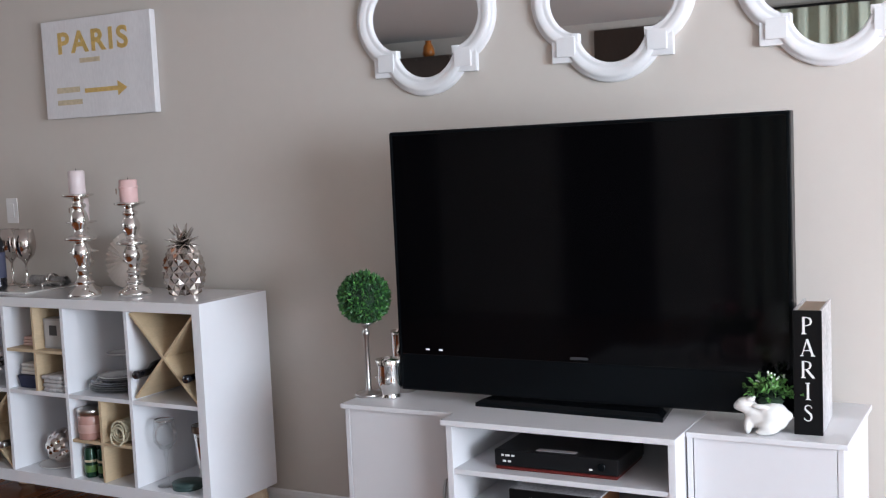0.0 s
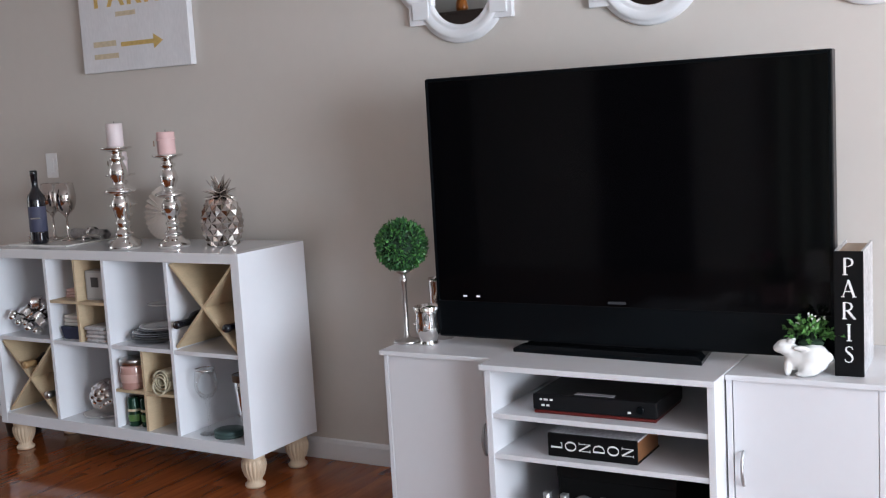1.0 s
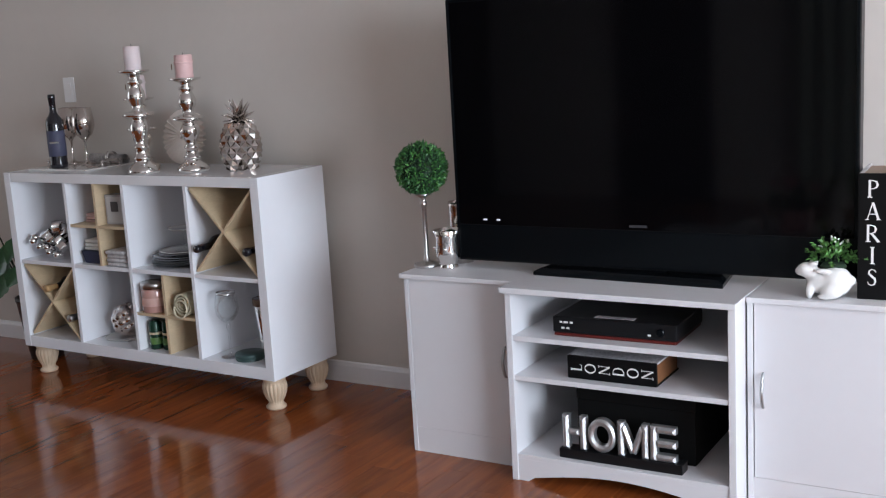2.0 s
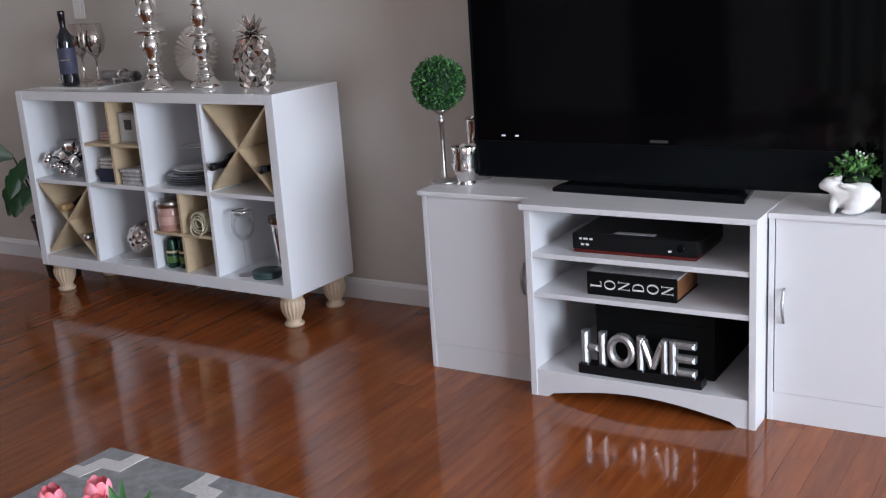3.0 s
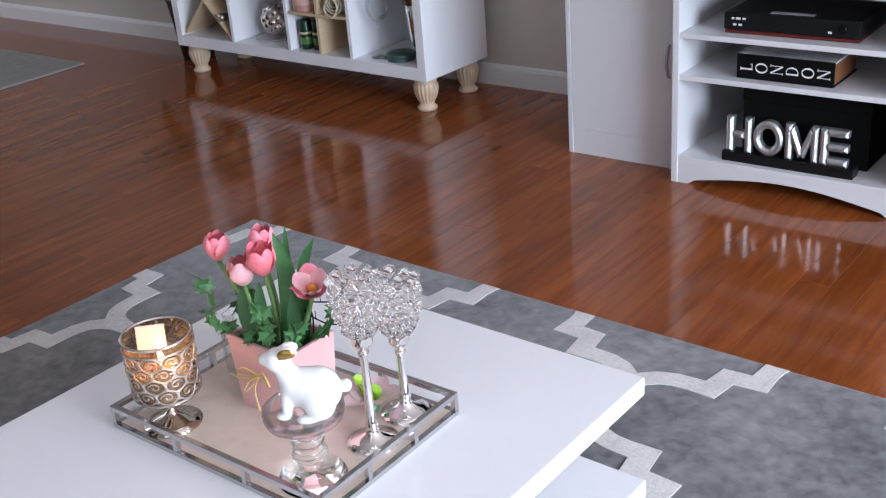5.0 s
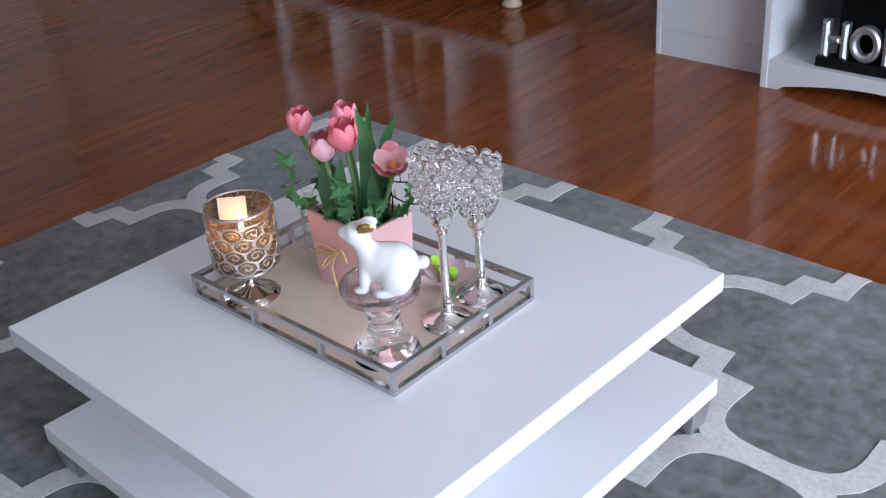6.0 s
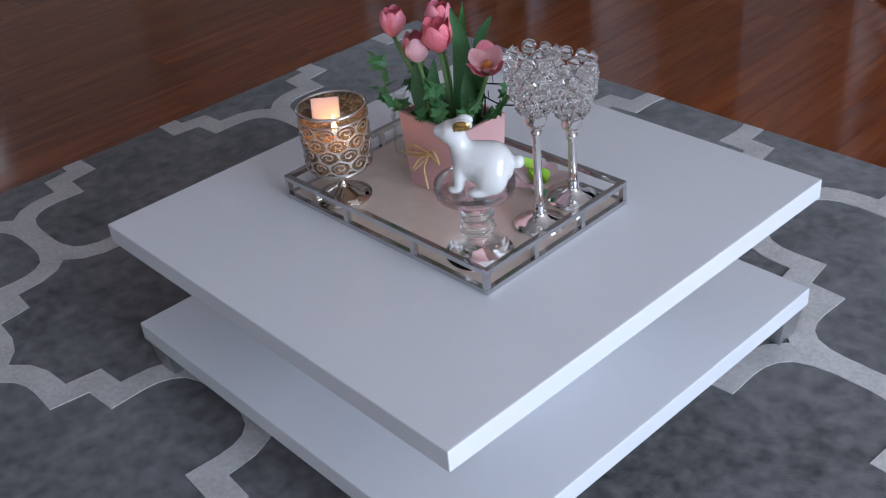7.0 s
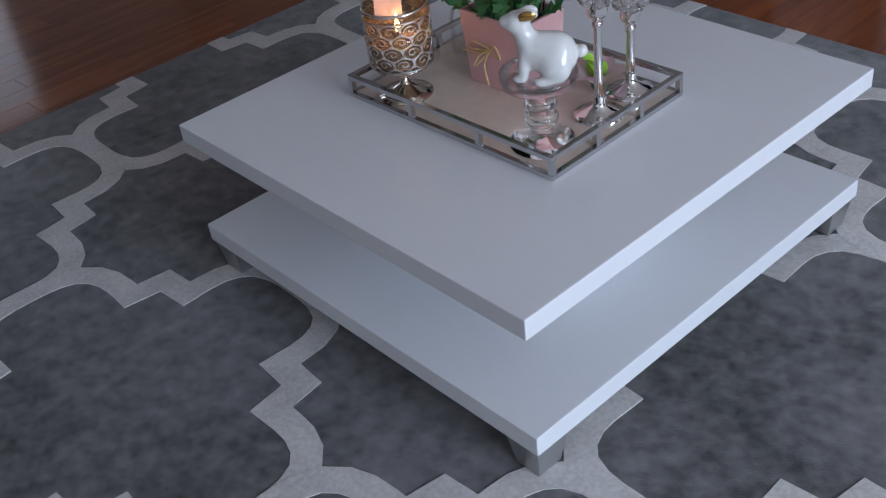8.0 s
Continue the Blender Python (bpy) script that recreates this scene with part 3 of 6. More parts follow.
# ---------------------------------------------------------------- wall pieces
M_CANVAS = mat("printed_canvas", (0.72, 0.71, 0.72), 0.8, vary=0.10, scale=7, bump=0.2, bump_scale=700, stretch=(1, 1, 0.3))
M_GOLD = mat("gold_foil", (0.68, 0.47, 0.16), 0.4, 0.45, vary=0.35, scale=40, bump=0.1)
M_PALEGOLD = mat("pale_gold_print", (0.62, 0.52, 0.36), 0.5, 0.2, vary=0.3, scale=50)
art = thing("canvas_print", pose(0, 0.425, 0), "white marbled canvas print with gold PARIS lettering and arrow", "wall art")
part("canvas", boxed(-1.149, -0.507, 0, 0.033, 1.669, 2.098, 0.003), M_CANVAS, art)
letters("lettering", "PARIS", 0.128, 0.0008, M_GOLD, art, pose(-0.845, -0.0012, 1.992, 90), label="gold block letters", space=1.22, narrow=1.12, bold=0.0035)


def arrow():
    bm = boxed(-0.20, 0.0, -0.0015, 0, -0.0095, 0.0095)
    p = [(-0.005, 0.032), (0.05, 0.0), (-0.005, -0.032)]
    a = [bm.verts.new((x, -0.0016, z)) for x, z in p]
    bm.faces.new(a)
    return bm


part("arrow", arrow(), M_GOLD, art, "gold arrow", at=pose(-0.705, -0.0006, 1.783))
for x, z, w, h in ((-0.865, 1.915, 0.12, 0.020), (-1.005, 1.792, 0.14, 0.024), (-1.0, 1.738, 0.15, 0.022)):
    part("print_bar", boxed(x - w / 2, x + w / 2, -0.0012, 0.001, z - h / 2, z + h / 2), M_PALEGOLD, art)

MC, MR, MRO = 0.099, 0.122, 0.190


def lobes(a, r):
    best = 0
    for k in range(4):
        t = a - k * math.pi / 2
        s = r * r - (MC * math.sin(t)) ** 2
        if s >= 0:
            best = max(best, MC * math.cos(t) + math.sqrt(s))
    return best


def mirror(x, z):
    t = thing("wall_mirror", pose(x, YN, z), "quatrefoil wall mirror in a moulded glossy white frame", "mirror", "wall mirrors")
    n = 144
    bm = bmesh.new()
    prof = [(0.0, 0.008), (0.04, 0.018), (0.16, 0.026), (0.26, 0.022), (0.34, 0.026), (0.60, 0.032), (0.78, 0.028), (0.82, 0.021), (0.90, 0.021), (1.0, 0.012), (1.0, 0.0)]
    loops = []
    for f, d in prof:
        ring = []
        for i in range(n):
            a = 2 * math.pi * i / n
            ri, ro = lobes(a, MR), lobes(a, MRO)
            r = ri + (ro - ri) * f
            ring.append(bm.verts.new((r * math.sin(a), -d, -r * math.cos(a))))
        loops.append(ring)
    for p, q in zip(loops, loops[1:]):
        for i in range(n):
            bm.faces.new((p[i], p[(i + 1) % n], q[(i + 1) % n], q[i]))
    frame_ob = part("frame", bm, M_FRAME, t, "moulded white frame", True)
    for sx in (-1, 1):
        for sz in (-1, 1):
            b = bmesh.new()
            box(b, sx * 0.172 - 0.041, sx * 0.172 + 0.041, -0.024, -0.001, sz * 0.172 - 0.041, sz * 0.172 + 0.041, 0.003)
            box(b, sx * 0.160 - 0.034, sx * 0.160 + 0.034, -0.032, -0.022, sz * 0.160 - 0.034, sz * 0.160 + 0.034, 0.003)
            box(b, sx * 0.130 - 0.014, sx * 0.130 + 0.014, -0.026, -0.004, sz * 0.130 - 0.014, sz * 0.130 + 0.014, 0.002)
            part("corner_block", b, M_FRAME, frame_ob)
    b = bmesh.new()
    vs = [b.verts.new(((lobes(2 * math.pi * i / n, MR) + 0.004) * math.sin(2 * math.pi * i / n), -0.009, -(lobes(2 * math.pi * i / n, MR) + 0.004) * math.cos(2 * math.pi * i / n))) for i in range(n)]
    b.faces.new(vs)
    bk = [b.verts.new((v.co.x, -0.003, v.co.z)) for v in vs]
    for i in range(n):
        b.faces.new((vs[i], vs[(i + 1) % n], bk[(i + 1) % n], bk[i]))
    part("mirror_glass", b, M_MIRROR, t, "clear mirror glass")


for x in (0.788, 1.504, 2.205):
    mirror(x, 1.942)

plate = thing("light_switch", pose(-1.461, YN, 1.263), "white wall switch plate with one rocker", "light switch")
part("cover_plate", boxed(-0.036, 0.036, -0.006, 0, -0.058, 0.058, 0.002), M_TRIM, plate)
part("rocker", boxed(-0.016, 0.016, -0.009, -0.005, -0.032, 0.032, 0.001), M_TRIM, plate)

# ---------------------------------------------------------------- on the shelf unit
STOP = F + H
M_PINKWAX = mat("pink_wax", (0.72, 0.47, 0.45), 0.5, vary=0.05, scale=12, bump=0.05)
M_PALEWAX = mat("pale_wax", (0.70, 0.60, 0.60), 0.35, vary=0.05, scale=12)
M_BRASS = mat("aged_bronze", (0.20, 0.13, 0.09), 0.35, 0.9, vary=0.2)


def stick_profile(hh):
    k = hh / 0.42
    p = [(0, 0), (0.054, 0), (0.058, 0.005), (0.058, 0.013), (0.052, 0.024), (0.040, 0.036), (0.030, 0.047), (0.027, 0.055), (0.032, 0.060), (0.032, 0.067), (0.024, 0.073), (0.020, 0.10), (0.026, 0.104), (0.026, 0.112), (0.020, 0.118),
         (0.018, 0.13), (0.026, 0.15), (0.034, 0.172), (0.035, 0.19), (0.026, 0.215), (0.022, 0.222), (0.045, 0.230), (0.055, 0.236), (0.055, 0.244), (0.040, 0.252), (0.020, 0.262),
         (0.022, 0.28), (0.031, 0.30), (0.033, 0.318), (0.026, 0.345), (0.019, 0.36), (0.027, 0.368), (0.027, 0.378), (0.018, 0.384), (0.020, 0.398), (0.030, 0.404), (0.055, 0.412), (0.056, 0.42), (0, 0.42)]
    return [(r * 1.13, z * k) for r, z in p]


def candlestick(x, y, hh, ch, wax, label, band=None, r=0.036):
    t = thing("candlestick", pose(x, y, STOP), label, "candlestick", "candlesticks on the shelf unit")
    part("stick", lathe(stick_profile(hh), 36), M_MERC, t, smooth=True)
    c = part("candle", lathe([(0, hh), (r, hh), (r, hh + ch - 0.004), (r - 0.005, hh + ch), (0, hh + ch - 0.006)], 32), wax, t, smooth=True)
    part("wick", tube([(0, 0, hh + ch - 0.006), (0.001, 0, hh + ch + 0.008)], 0.0012, 6), M_BLACK, c)
    if band:
        part("charm", lathe([(0, 0), (0.012, 0), (0.012, 0.004), (0, 0.005)], 20, at=(0, 0, 0)), M_BRASS, c, "round dark charm", at=pose(-r * 0.75 - 0.006, -r * 0.7 - 0.006, hh + ch * 0.5, 90, 0, -45))
        part("band", lathe([(r + 0.001, hh + ch * 0.62), (r + 0.003, hh + ch * 0.64), (r + 0.003, hh + ch * 0.70), (r + 0.001, hh + ch * 0.72)], 32), wax, c)
    return t


candlestick(-0.646, 0.092, 0.418, 0.095, M_PALEWAX, "tall mercury-glass candlestick holding a pale pillar candle", None, 0.033)
candlestick(-0.450, 0.175, 0.376, 0.092, M_PINKWAX, "mercury-glass candlestick with a pink candle and charm band", True)
candlestick(-0.775, 0.225, 0.30, 0.095, M_PALEWAX, "shorter mercury-glass candlestick with a pale candle and charm", True, 0.034)

M_PAPER = mat("cream_paper", (0.70, 0.62, 0.56), 0.8, vary=0.12, scale=30, bump=0.1)


def rosette():
    t = thing("paper_fan_rosette", pose(-0.665, 0.335, STOP, -10, 0, 0), "pleated cream paper fan rosette leaning on the wall", "ornament")
    bm = bmesh.new()
    n, r = 30, 0.122
    c = (0, 0, r + 0.003)
    mid_v = bm.verts.new((0, -0.006, c[2]))
    ring = [bm.verts.new((r * (1 if i % 2 else 0.95) * math.cos(math.pi * i / n), (0.009 if i % 2 else -0.009), c[2] + r * (1 if i % 2 else 0.95) * math.sin(math.pi * i / n))) for i in range(2 * n)]
    for i in range(2 * n):
        bm.faces.new((mid_v, ring[i], ring[(i + 1) % (2 * n)]))
    out = bmesh.ops.extrude_face_region(bm, geom=list(bm.faces))
    bmesh.ops.translate(bm, verts=[g for g in out["geom"] if isinstance(g, bmesh.types.BMVert)], vec=(0, 0.0015, 0))
    part("pleats", bm, M_PAPER, t)
    part("centre_disc", lathe([(0, 0), (0.014, 0), (0.012, 0.004), (0, 0.005)], 20), M_MERC, t, at=pose(0, -0.007, c[2], 90))


rosette()


M_SMOKE0 = mat("dark_silver_glaze", (0.60, 0.56, 0.53), 0.10, 1.0, vary=0.10, scale=30)


def pineapple(x, y):
    t = thing("pineapple_ornament", pose(x, y, STOP), "faceted silver mercury-glass pineapple ornament", "ornament")
    bm = bmesh.new()
    rows, cols, hh = 8, 11, 0.192

    def at(i, j):
        u = min(max(i / rows, 0), 1)
        r = 0.077 * math.sin(math.pi * (0.16 + 0.72 * u)) ** 0.55
        a = 2 * math.pi * j / cols
        return Vector((r * math.cos(a), r * math.sin(a), hh * u))
    for i in range(rows + 1):
        for j in range(cols):
            o = 0.5 * (i % 2)
            q = [at(i - 1, j + o), at(i, j + o + 0.5), at(i + 1, j + o), at(i, j + o - 0.5)]
            c = sum(q, Vector()) / 4
            out = Vector((c.x, c.y, 0)).normalized() * 0.013
            top_v = bm.verts.new(c + out)
            vs = [bm.verts.new(p) for p in q]
            for k in range(4):
                if (q[k] - q[(k + 1) % 4]).length > 1e-4:
                    bm.faces.new((vs[k], vs[(k + 1) % 4], top_v))
    bm.faces.new([bm.verts.new(at(0, j)) for j in range(cols)])
    bm.faces.new([bm.verts.new(at(rows, j)) for j in range(cols)])
    part("body", bm, M_SMOKE0, t)
    rg = random.Random(3)
    for ring, (n, tilt, L) in enumerate(((10, 62, 0.050), (9, 40, 0.066), (7, 20, 0.086), (4, 5, 0.098))):
        for k in range(n):
            b = bmesh.new()
            w = 0.013
            pts = [(0, 0), (w, L * 0.35), (w * 0.8, L * 0.65), (0, L), (-w * 0.8, L * 0.65), (-w, L * 0.35)]
            f = [b.verts.new((px, 0.004 * abs(px) / w, pz)) for px, pz in pts]
            g = [b.verts.new((px, 0.004 * abs(px) / w + 0.003, pz)) for px, pz in pts]
            b.faces.new(f)
            b.faces.new(g)
            for m in range(6):
                b.faces.new((f[m], f[(m + 1) % 6], g[(m + 1) % 6], g[m]))
            for v in b.verts:
                v.co.y -= 0.022 * (v.co.z / L) ** 2 * (1 - ring * 0.2)
            part("leaf", b, M_SMOKE0, t, at=pose(0, 0, hh - 0.004, 0, 0, 360 * k / n + ring * 25) @ pose(0, -0.012, 0, tilt + rg.uniform(-6, 6), 0, 0))


pineapple(-0.240, 0.235)

M_BOTTLE = mat("dark_wine_glass", (0.010, 0.010, 0.014), 0.08, vary=0.05, coat=0.5)
M_LABEL = mat("navy_label", (0.055, 0.058, 0.10), 0.6, vary=0.1, scale=20)
M_CORK = mat("gold_capsule", (0.48, 0.30, 0.14), 0.4, 0.3, vary=0.1)
BOTTLE = [(0, 0.004), (0.030, 0), (0.037, 0.005), (0.038, 0.02), (0.038, 0.19), (0.034, 0.215), (0.020, 0.236), (0.0145, 0.25), (0.0135, 0.30), (0.0155, 0.302), (0.0155, 0.318), (0.013, 0.322), (0, 0.322)]


def bottle(m, label, capsule, with_label=True, group=""):
    t = thing("wine_bottle", m, label, "bottle", group)
    part("glass_body", lathe(BOTTLE, 32), M_BOTTLE, t, smooth=True)
    part("capsule", lathe([(0.0142, 0.262), (0.0145, 0.30), (0.0163, 0.3015), (0.0163, 0.319), (0.0138, 0.3235), (0, 0.3237)], 24), capsule, t, smooth=True)
    if with_label:
        part("paper_label", lathe([(0.0381, 0.055), (0.0387, 0.056), (0.0387, 0.165), (0.0381, 0.166)], 32), M_LABEL, t, "dark blue paper label", True)
        part("print_bar", boxed(-0.02, 0.02, -0.0395, -0.0385, 0.112, 0.118), M_STEEL, t, at=pose(0, 0, 0, 0, 0, 35))
    return t


bottle(pose(-1.225, 0.150, STOP + 0.008), "dark wine bottle with a navy label on a white tray", M_BOTTLE)

M_SMOKE = mat("smoky_mercury", (0.62, 0.57, 0.54), 0.09, 1.0, vary=0.15, scale=25)
GOBLET = [(0, 0), (0.036, 0), (0.036, 0.002), (0.012, 0.008), (0.0045, 0.02), (0.004, 0.09), (0.012, 0.104), (0.034, 0.125), (0.044, 0.155), (0.045, 0.18), (0.037, 0.232), (0.0358, 0.232), (0.0435, 0.18), (0.0425, 0.156), (0.03, 0.126), (0, 0.108)]


def goblet(x, y):
    t = thing("silver_goblet", pose(x, y, STOP + 0.008) @ Matrix.Scale(1.1, 4), "smoky silver mercury-glass wine goblet on a tray", "wine glass", "goblets on the tray")
    part("bowl", lathe(GOBLET[6:], 36), M_SMOKE, t, smooth=True)
    part("stem", lathe(GOBLET[:7], 28), M_SMOKE, t, smooth=True)


goblet(-1.198, 0.285)
goblet(-1.335, 0.325)
dtray = thing("serving_tray", SHELF @ pose(-1.24, 0.245, STOP), "white rectangular tray with silver bar handles", "tray")
part("tray_base", boxed(-0.19, 0.19, -0.155, 0.155, 0, 0.007, 0.002), M_CERAMIC, dtray)
for s in (-1, 1):
    hb = part("handle", tube(smoothed([(s * 0.178, -0.055, 0.03), (s * 0.178, 0, 0.032), (s * 0.178, 0.055, 0.03)], 4), 0.005, 8), M_CHROME, dtray, "silver bar handle", True)
    for y in (-0.05, 0.05):
        part("handle_post", tube([(s * 0.178, y, 0.006), (s * 0.178, y, 0.03)], 0.005, 8), M_CHROME, hb, smooth=True)
M_NAPKIN = mat("grey_white_cloth", (0.36, 0.34, 0.33), 0.9, vary=0.8, scale=35, bump=0.5, bump_scale=150)


def napkin(x, y, ang):
    t = thing("rolled_napkin", pose(x, y, STOP + 0.0075, 0, 0, ang), "rolled grey and white patterned napkin", "napkin", "napkins on the tray")
    bm = bmesh.new()
    pts = []
    for i in range(60):
        a, r = i * 0.32, 0.004 + 0.00036 * i
        pts.append((r * math.cos(a), r * math.sin(a) + 0.0255))
    rows = [[bm.verts.new((s, y2, z2)) for y2, z2 in pts] for s in (-0.125, -0.06, 0.0, 0.06, 0.125)]
    for p, q in zip(rows, rows[1:]):
        for i in range(len(pts) - 1):
            bm.faces.new((p[i], p[i + 1], q[i + 1], q[i]))
    for v in bm.verts:
        v.co.z += 0.002 * noise.noise(v.co * 40)
    zmin = min(v.co.z for v in bm.verts)
    for v in bm.verts:
        v.co.z -= zmin
    part("cloth", bm, M_NAPKIN, t, smooth=True)
    part("napkin_ring", lathe([(0.027, -0.012), (0.029, -0.012), (0.029, 0.012), (0.027, 0.012)], 28), M_CHROME, t, "silver napkin ring", True, at=pose(0.02, 0, 0.0265, 0, 90, 0))


napkin(-1.125, 0.345, -8)

# ---------------------------------------------------------------- inside the cubes
M_NAVY = mat("navy_cloth", (0.02, 0.025, 0.06), 0.8, vary=0.15, bump=0.2)
M_PINKCLOTH = mat("pink_cloth", (0.62, 0.42, 0.38), 0.9, vary=0.12, bump=0.4)
M_WHITECLOTH = mat("white_cloth", (0.72, 0.70, 0.66), 0.9, vary=0.08, bump=0.4)
M_PRINTCLOTH = mat("patterned_cloth", (0.50, 0.48, 0.48), 0.9, vary=0.6, scale=45, bump=0.3)
M_GREYBOX = mat("silver_grey_box", (0.38, 0.38, 0.39), 0.5, vary=0.05)
M_DARKGREY = mat("dark_grey_print", (0.07, 0.07, 0.075), 0.5, vary=0.05)
M_PLATE = mat("grey_stoneware", (0.22, 0.23, 0.25), 0.25, vary=0.08, coat=0.4)
M_PLATEDARK = mat("charcoal_stoneware", (0.10, 0.105, 0.11), 0.3, vary=0.08)
M_GREEN = mat("dark_green_tin", (0.012, 0.05, 0.03), 0.25, 0.3, vary=0.2, scale=30)
M_LIME = mat("lime_print", (0.09, 0.19, 0.05), 0.4, vary=0.5, scale=40)
M_TOWEL = mat("cream_towel", (0.56, 0.50, 0.36), 0.95, vary=0.4, scale=30, bump=0.8, bump_scale=250)
M_TINGREEN = mat("slate_green_lid", (0.05, 0.09, 0.085), 0.4, 0.3, vary=0.12)


def incell(col, row, dx, dy, dz=0.0, rz=0.0):
    x, z = cell(col, row)
    return SHELF @ pose(x + dx, dy, z + dz, 0, 0, rz)


def folded(name, m, w, d, layers, th, material, label, category="towel"):
    t = thing(name, m, label, category)
    rg = random.Random(len(label))
    for i in range(layers):
        j = rg.uniform(-0.004, 0.004)
        b = boxed(-w / 2 + j, w / 2 + j, -d / 2 + j, d / 2, i * th, (i + 1) * th - 0.0006, th * 0.42)
        part("folded_layer", b, material, t, smooth=True)
    return t


half = CELL / 2
folded("folded_napkins", incell(1, 1, half * 0.47, 0.15, SUB1 + 0.0005), 0.105, 0.16, 3, 0.013, M_PINKCLOTH, "small stack of folded pink napkins", "napkin")
gb = thing("gift_box", incell(1, 1, half * 1.40, 0.055, SUB1 + 0.0005, 4), "silver-grey boxed candle with a dark square window", "box")
part("carton", boxed(-0.052, 0.052, 0, 0.06, 0, 0.125, 0.001), M_GREYBOX, gb)
part("front_panel", boxed(-0.043, 0.043, -0.0015, 0.001, 0.008, 0.117), mat("pale_grey_panel", (0.50, 0.50, 0.50), 0.6, vary=0.04), gb)
part("dark_square", boxed(-0.020, 0.020, -0.003, 0, 0.055, 0.097), M_DARKGREY, gb, "dark printed square")
bowl = thing("cloth_basket", incell(1, 1, half * 0.5, 0.10, 0.0), "navy fabric basket filled with folded white cloths", "basket")
bb = boxed(-0.062, 0.062, -0.07, 0.09, 0, 0.055, 0.006)
for v in bb.verts:
    k = 0.86 + 0.14 * v.co.z / 0.055
    v.co.x, v.co.y = v.co.x * k, v.co.y * k
part("basket", bb, M_NAVY, bowl)
for i in range(3):
    part("folded_cloth", boxed(-0.052 + i * 0.002, 0.052 - i * 0.002, -0.056, 0.075, 0.056 + i * 0.016, 0.071 + i * 0.016, 0.006), M_WHITECLOTH, bowl, smooth=True)
folded("folded_towels", incell(1, 1, half * 1.5, 0.10), 0.115, 0.17, 4, 0.017, M_PRINTCLOTH, "stack of grey patterned folded napkins", "napkin")


def orb(m, r, material, label, seed, foot=True):
    """A globe blown into many round bubbles."""
    t = thing("mercury_ornament", m, label, "ornament")
    bm = bmesh.new()
    bmesh.ops.create_icosphere(bm, subdivisions=5, radius=r)
    n = 34
    sites = []
    for i in range(n):
        z = 1 - 2 * (i + 0.5) / n
        a = i * 2.39996 + seed
        sites.append(Vector((math.sqrt(1 - z * z) * math.cos(a), math.sqrt(1 - z * z) * math.sin(a), z)))
    for v in bm.verts:
        d = v.co.normalized()
        near = max(d.dot(q) for q in sites)
        ang = math.acos(min(near, 1.0))
        v.co = v.co * (0.92 + 0.24 * math.sqrt(max(0.0, 1 - (ang / 0.40) ** 2)))
    zmin = min(v.co.z for v in bm.verts)
    for v in bm.verts:
        v.co.z -= zmin
        v.co.z = max(v.co.z, r * 0.08) - r * 0.08
    part("shell", bm, material, t, smooth=True)
    return t


M_FOIL = mat("crumpled_silver_foil", (0.80, 0.79, 0.78), 0.16, 1.0, vary=0.15, scale=40, bump=0.6, bump_scale=60)


def ribbon_bow():
    t = thing("silver_ribbon_bow", incell(0, 1, 0.130, 0.115), "crumpled shiny silver ribbon bow with round baubles", "ornament")
    rg = random.Random(11)
    for k in range(15):
        bm = bmesh.new()
        a = 6.28 * k / 15 + rg.uniform(-0.3, 0.3)
        el = rg.uniform(-0.4, 1.3)
        d = Vector((math.cos(a) * math.cos(el), 0.7 * math.sin(a) * math.cos(el), math.sin(el)))
        s = d.orthogonal().normalized() * 0.017
        c = Vector((0, 0, 0.070))
        reach = rg.uniform(0.075, 0.098)
        prev = None
        for i in range(17):
            u = i / 16
            p = c + d * (reach * math.sin(math.pi * u)) + d.cross(s).normalized() * (0.055 * (u - 0.5) * 2 * math.sin(math.pi * u))
            q = 0.007 * noise.noise(p * 45)
            p = p + Vector((q, q, -q))
            lo, hi = p + s, p - s
            lo.z, hi.z = max(lo.z, 0.001), max(hi.z, 0.001)
            mid_p = (lo + hi) / 2 + d.cross(s).normalized() * 0.005
            row = [bm.verts.new(w) for w in (lo, mid_p, hi)]
            if prev:
                for e in range(2):
                    bm.faces.new((prev[e], row[e], row[e + 1], prev[e + 1]))
            prev = row
        part("ribbon_loop", bm, M_FOIL, t, smooth=True)
    for k in range(9):
        b = bmesh.new()
        ball(b, (rg.uniform(-0.075, 0.075), rg.uniform(-0.09, -0.045), rg.uniform(0.018, 0.10)), 0.016, 3)
        part("bauble", b, M_MERC, t, smooth=True)


ribbon_bow()


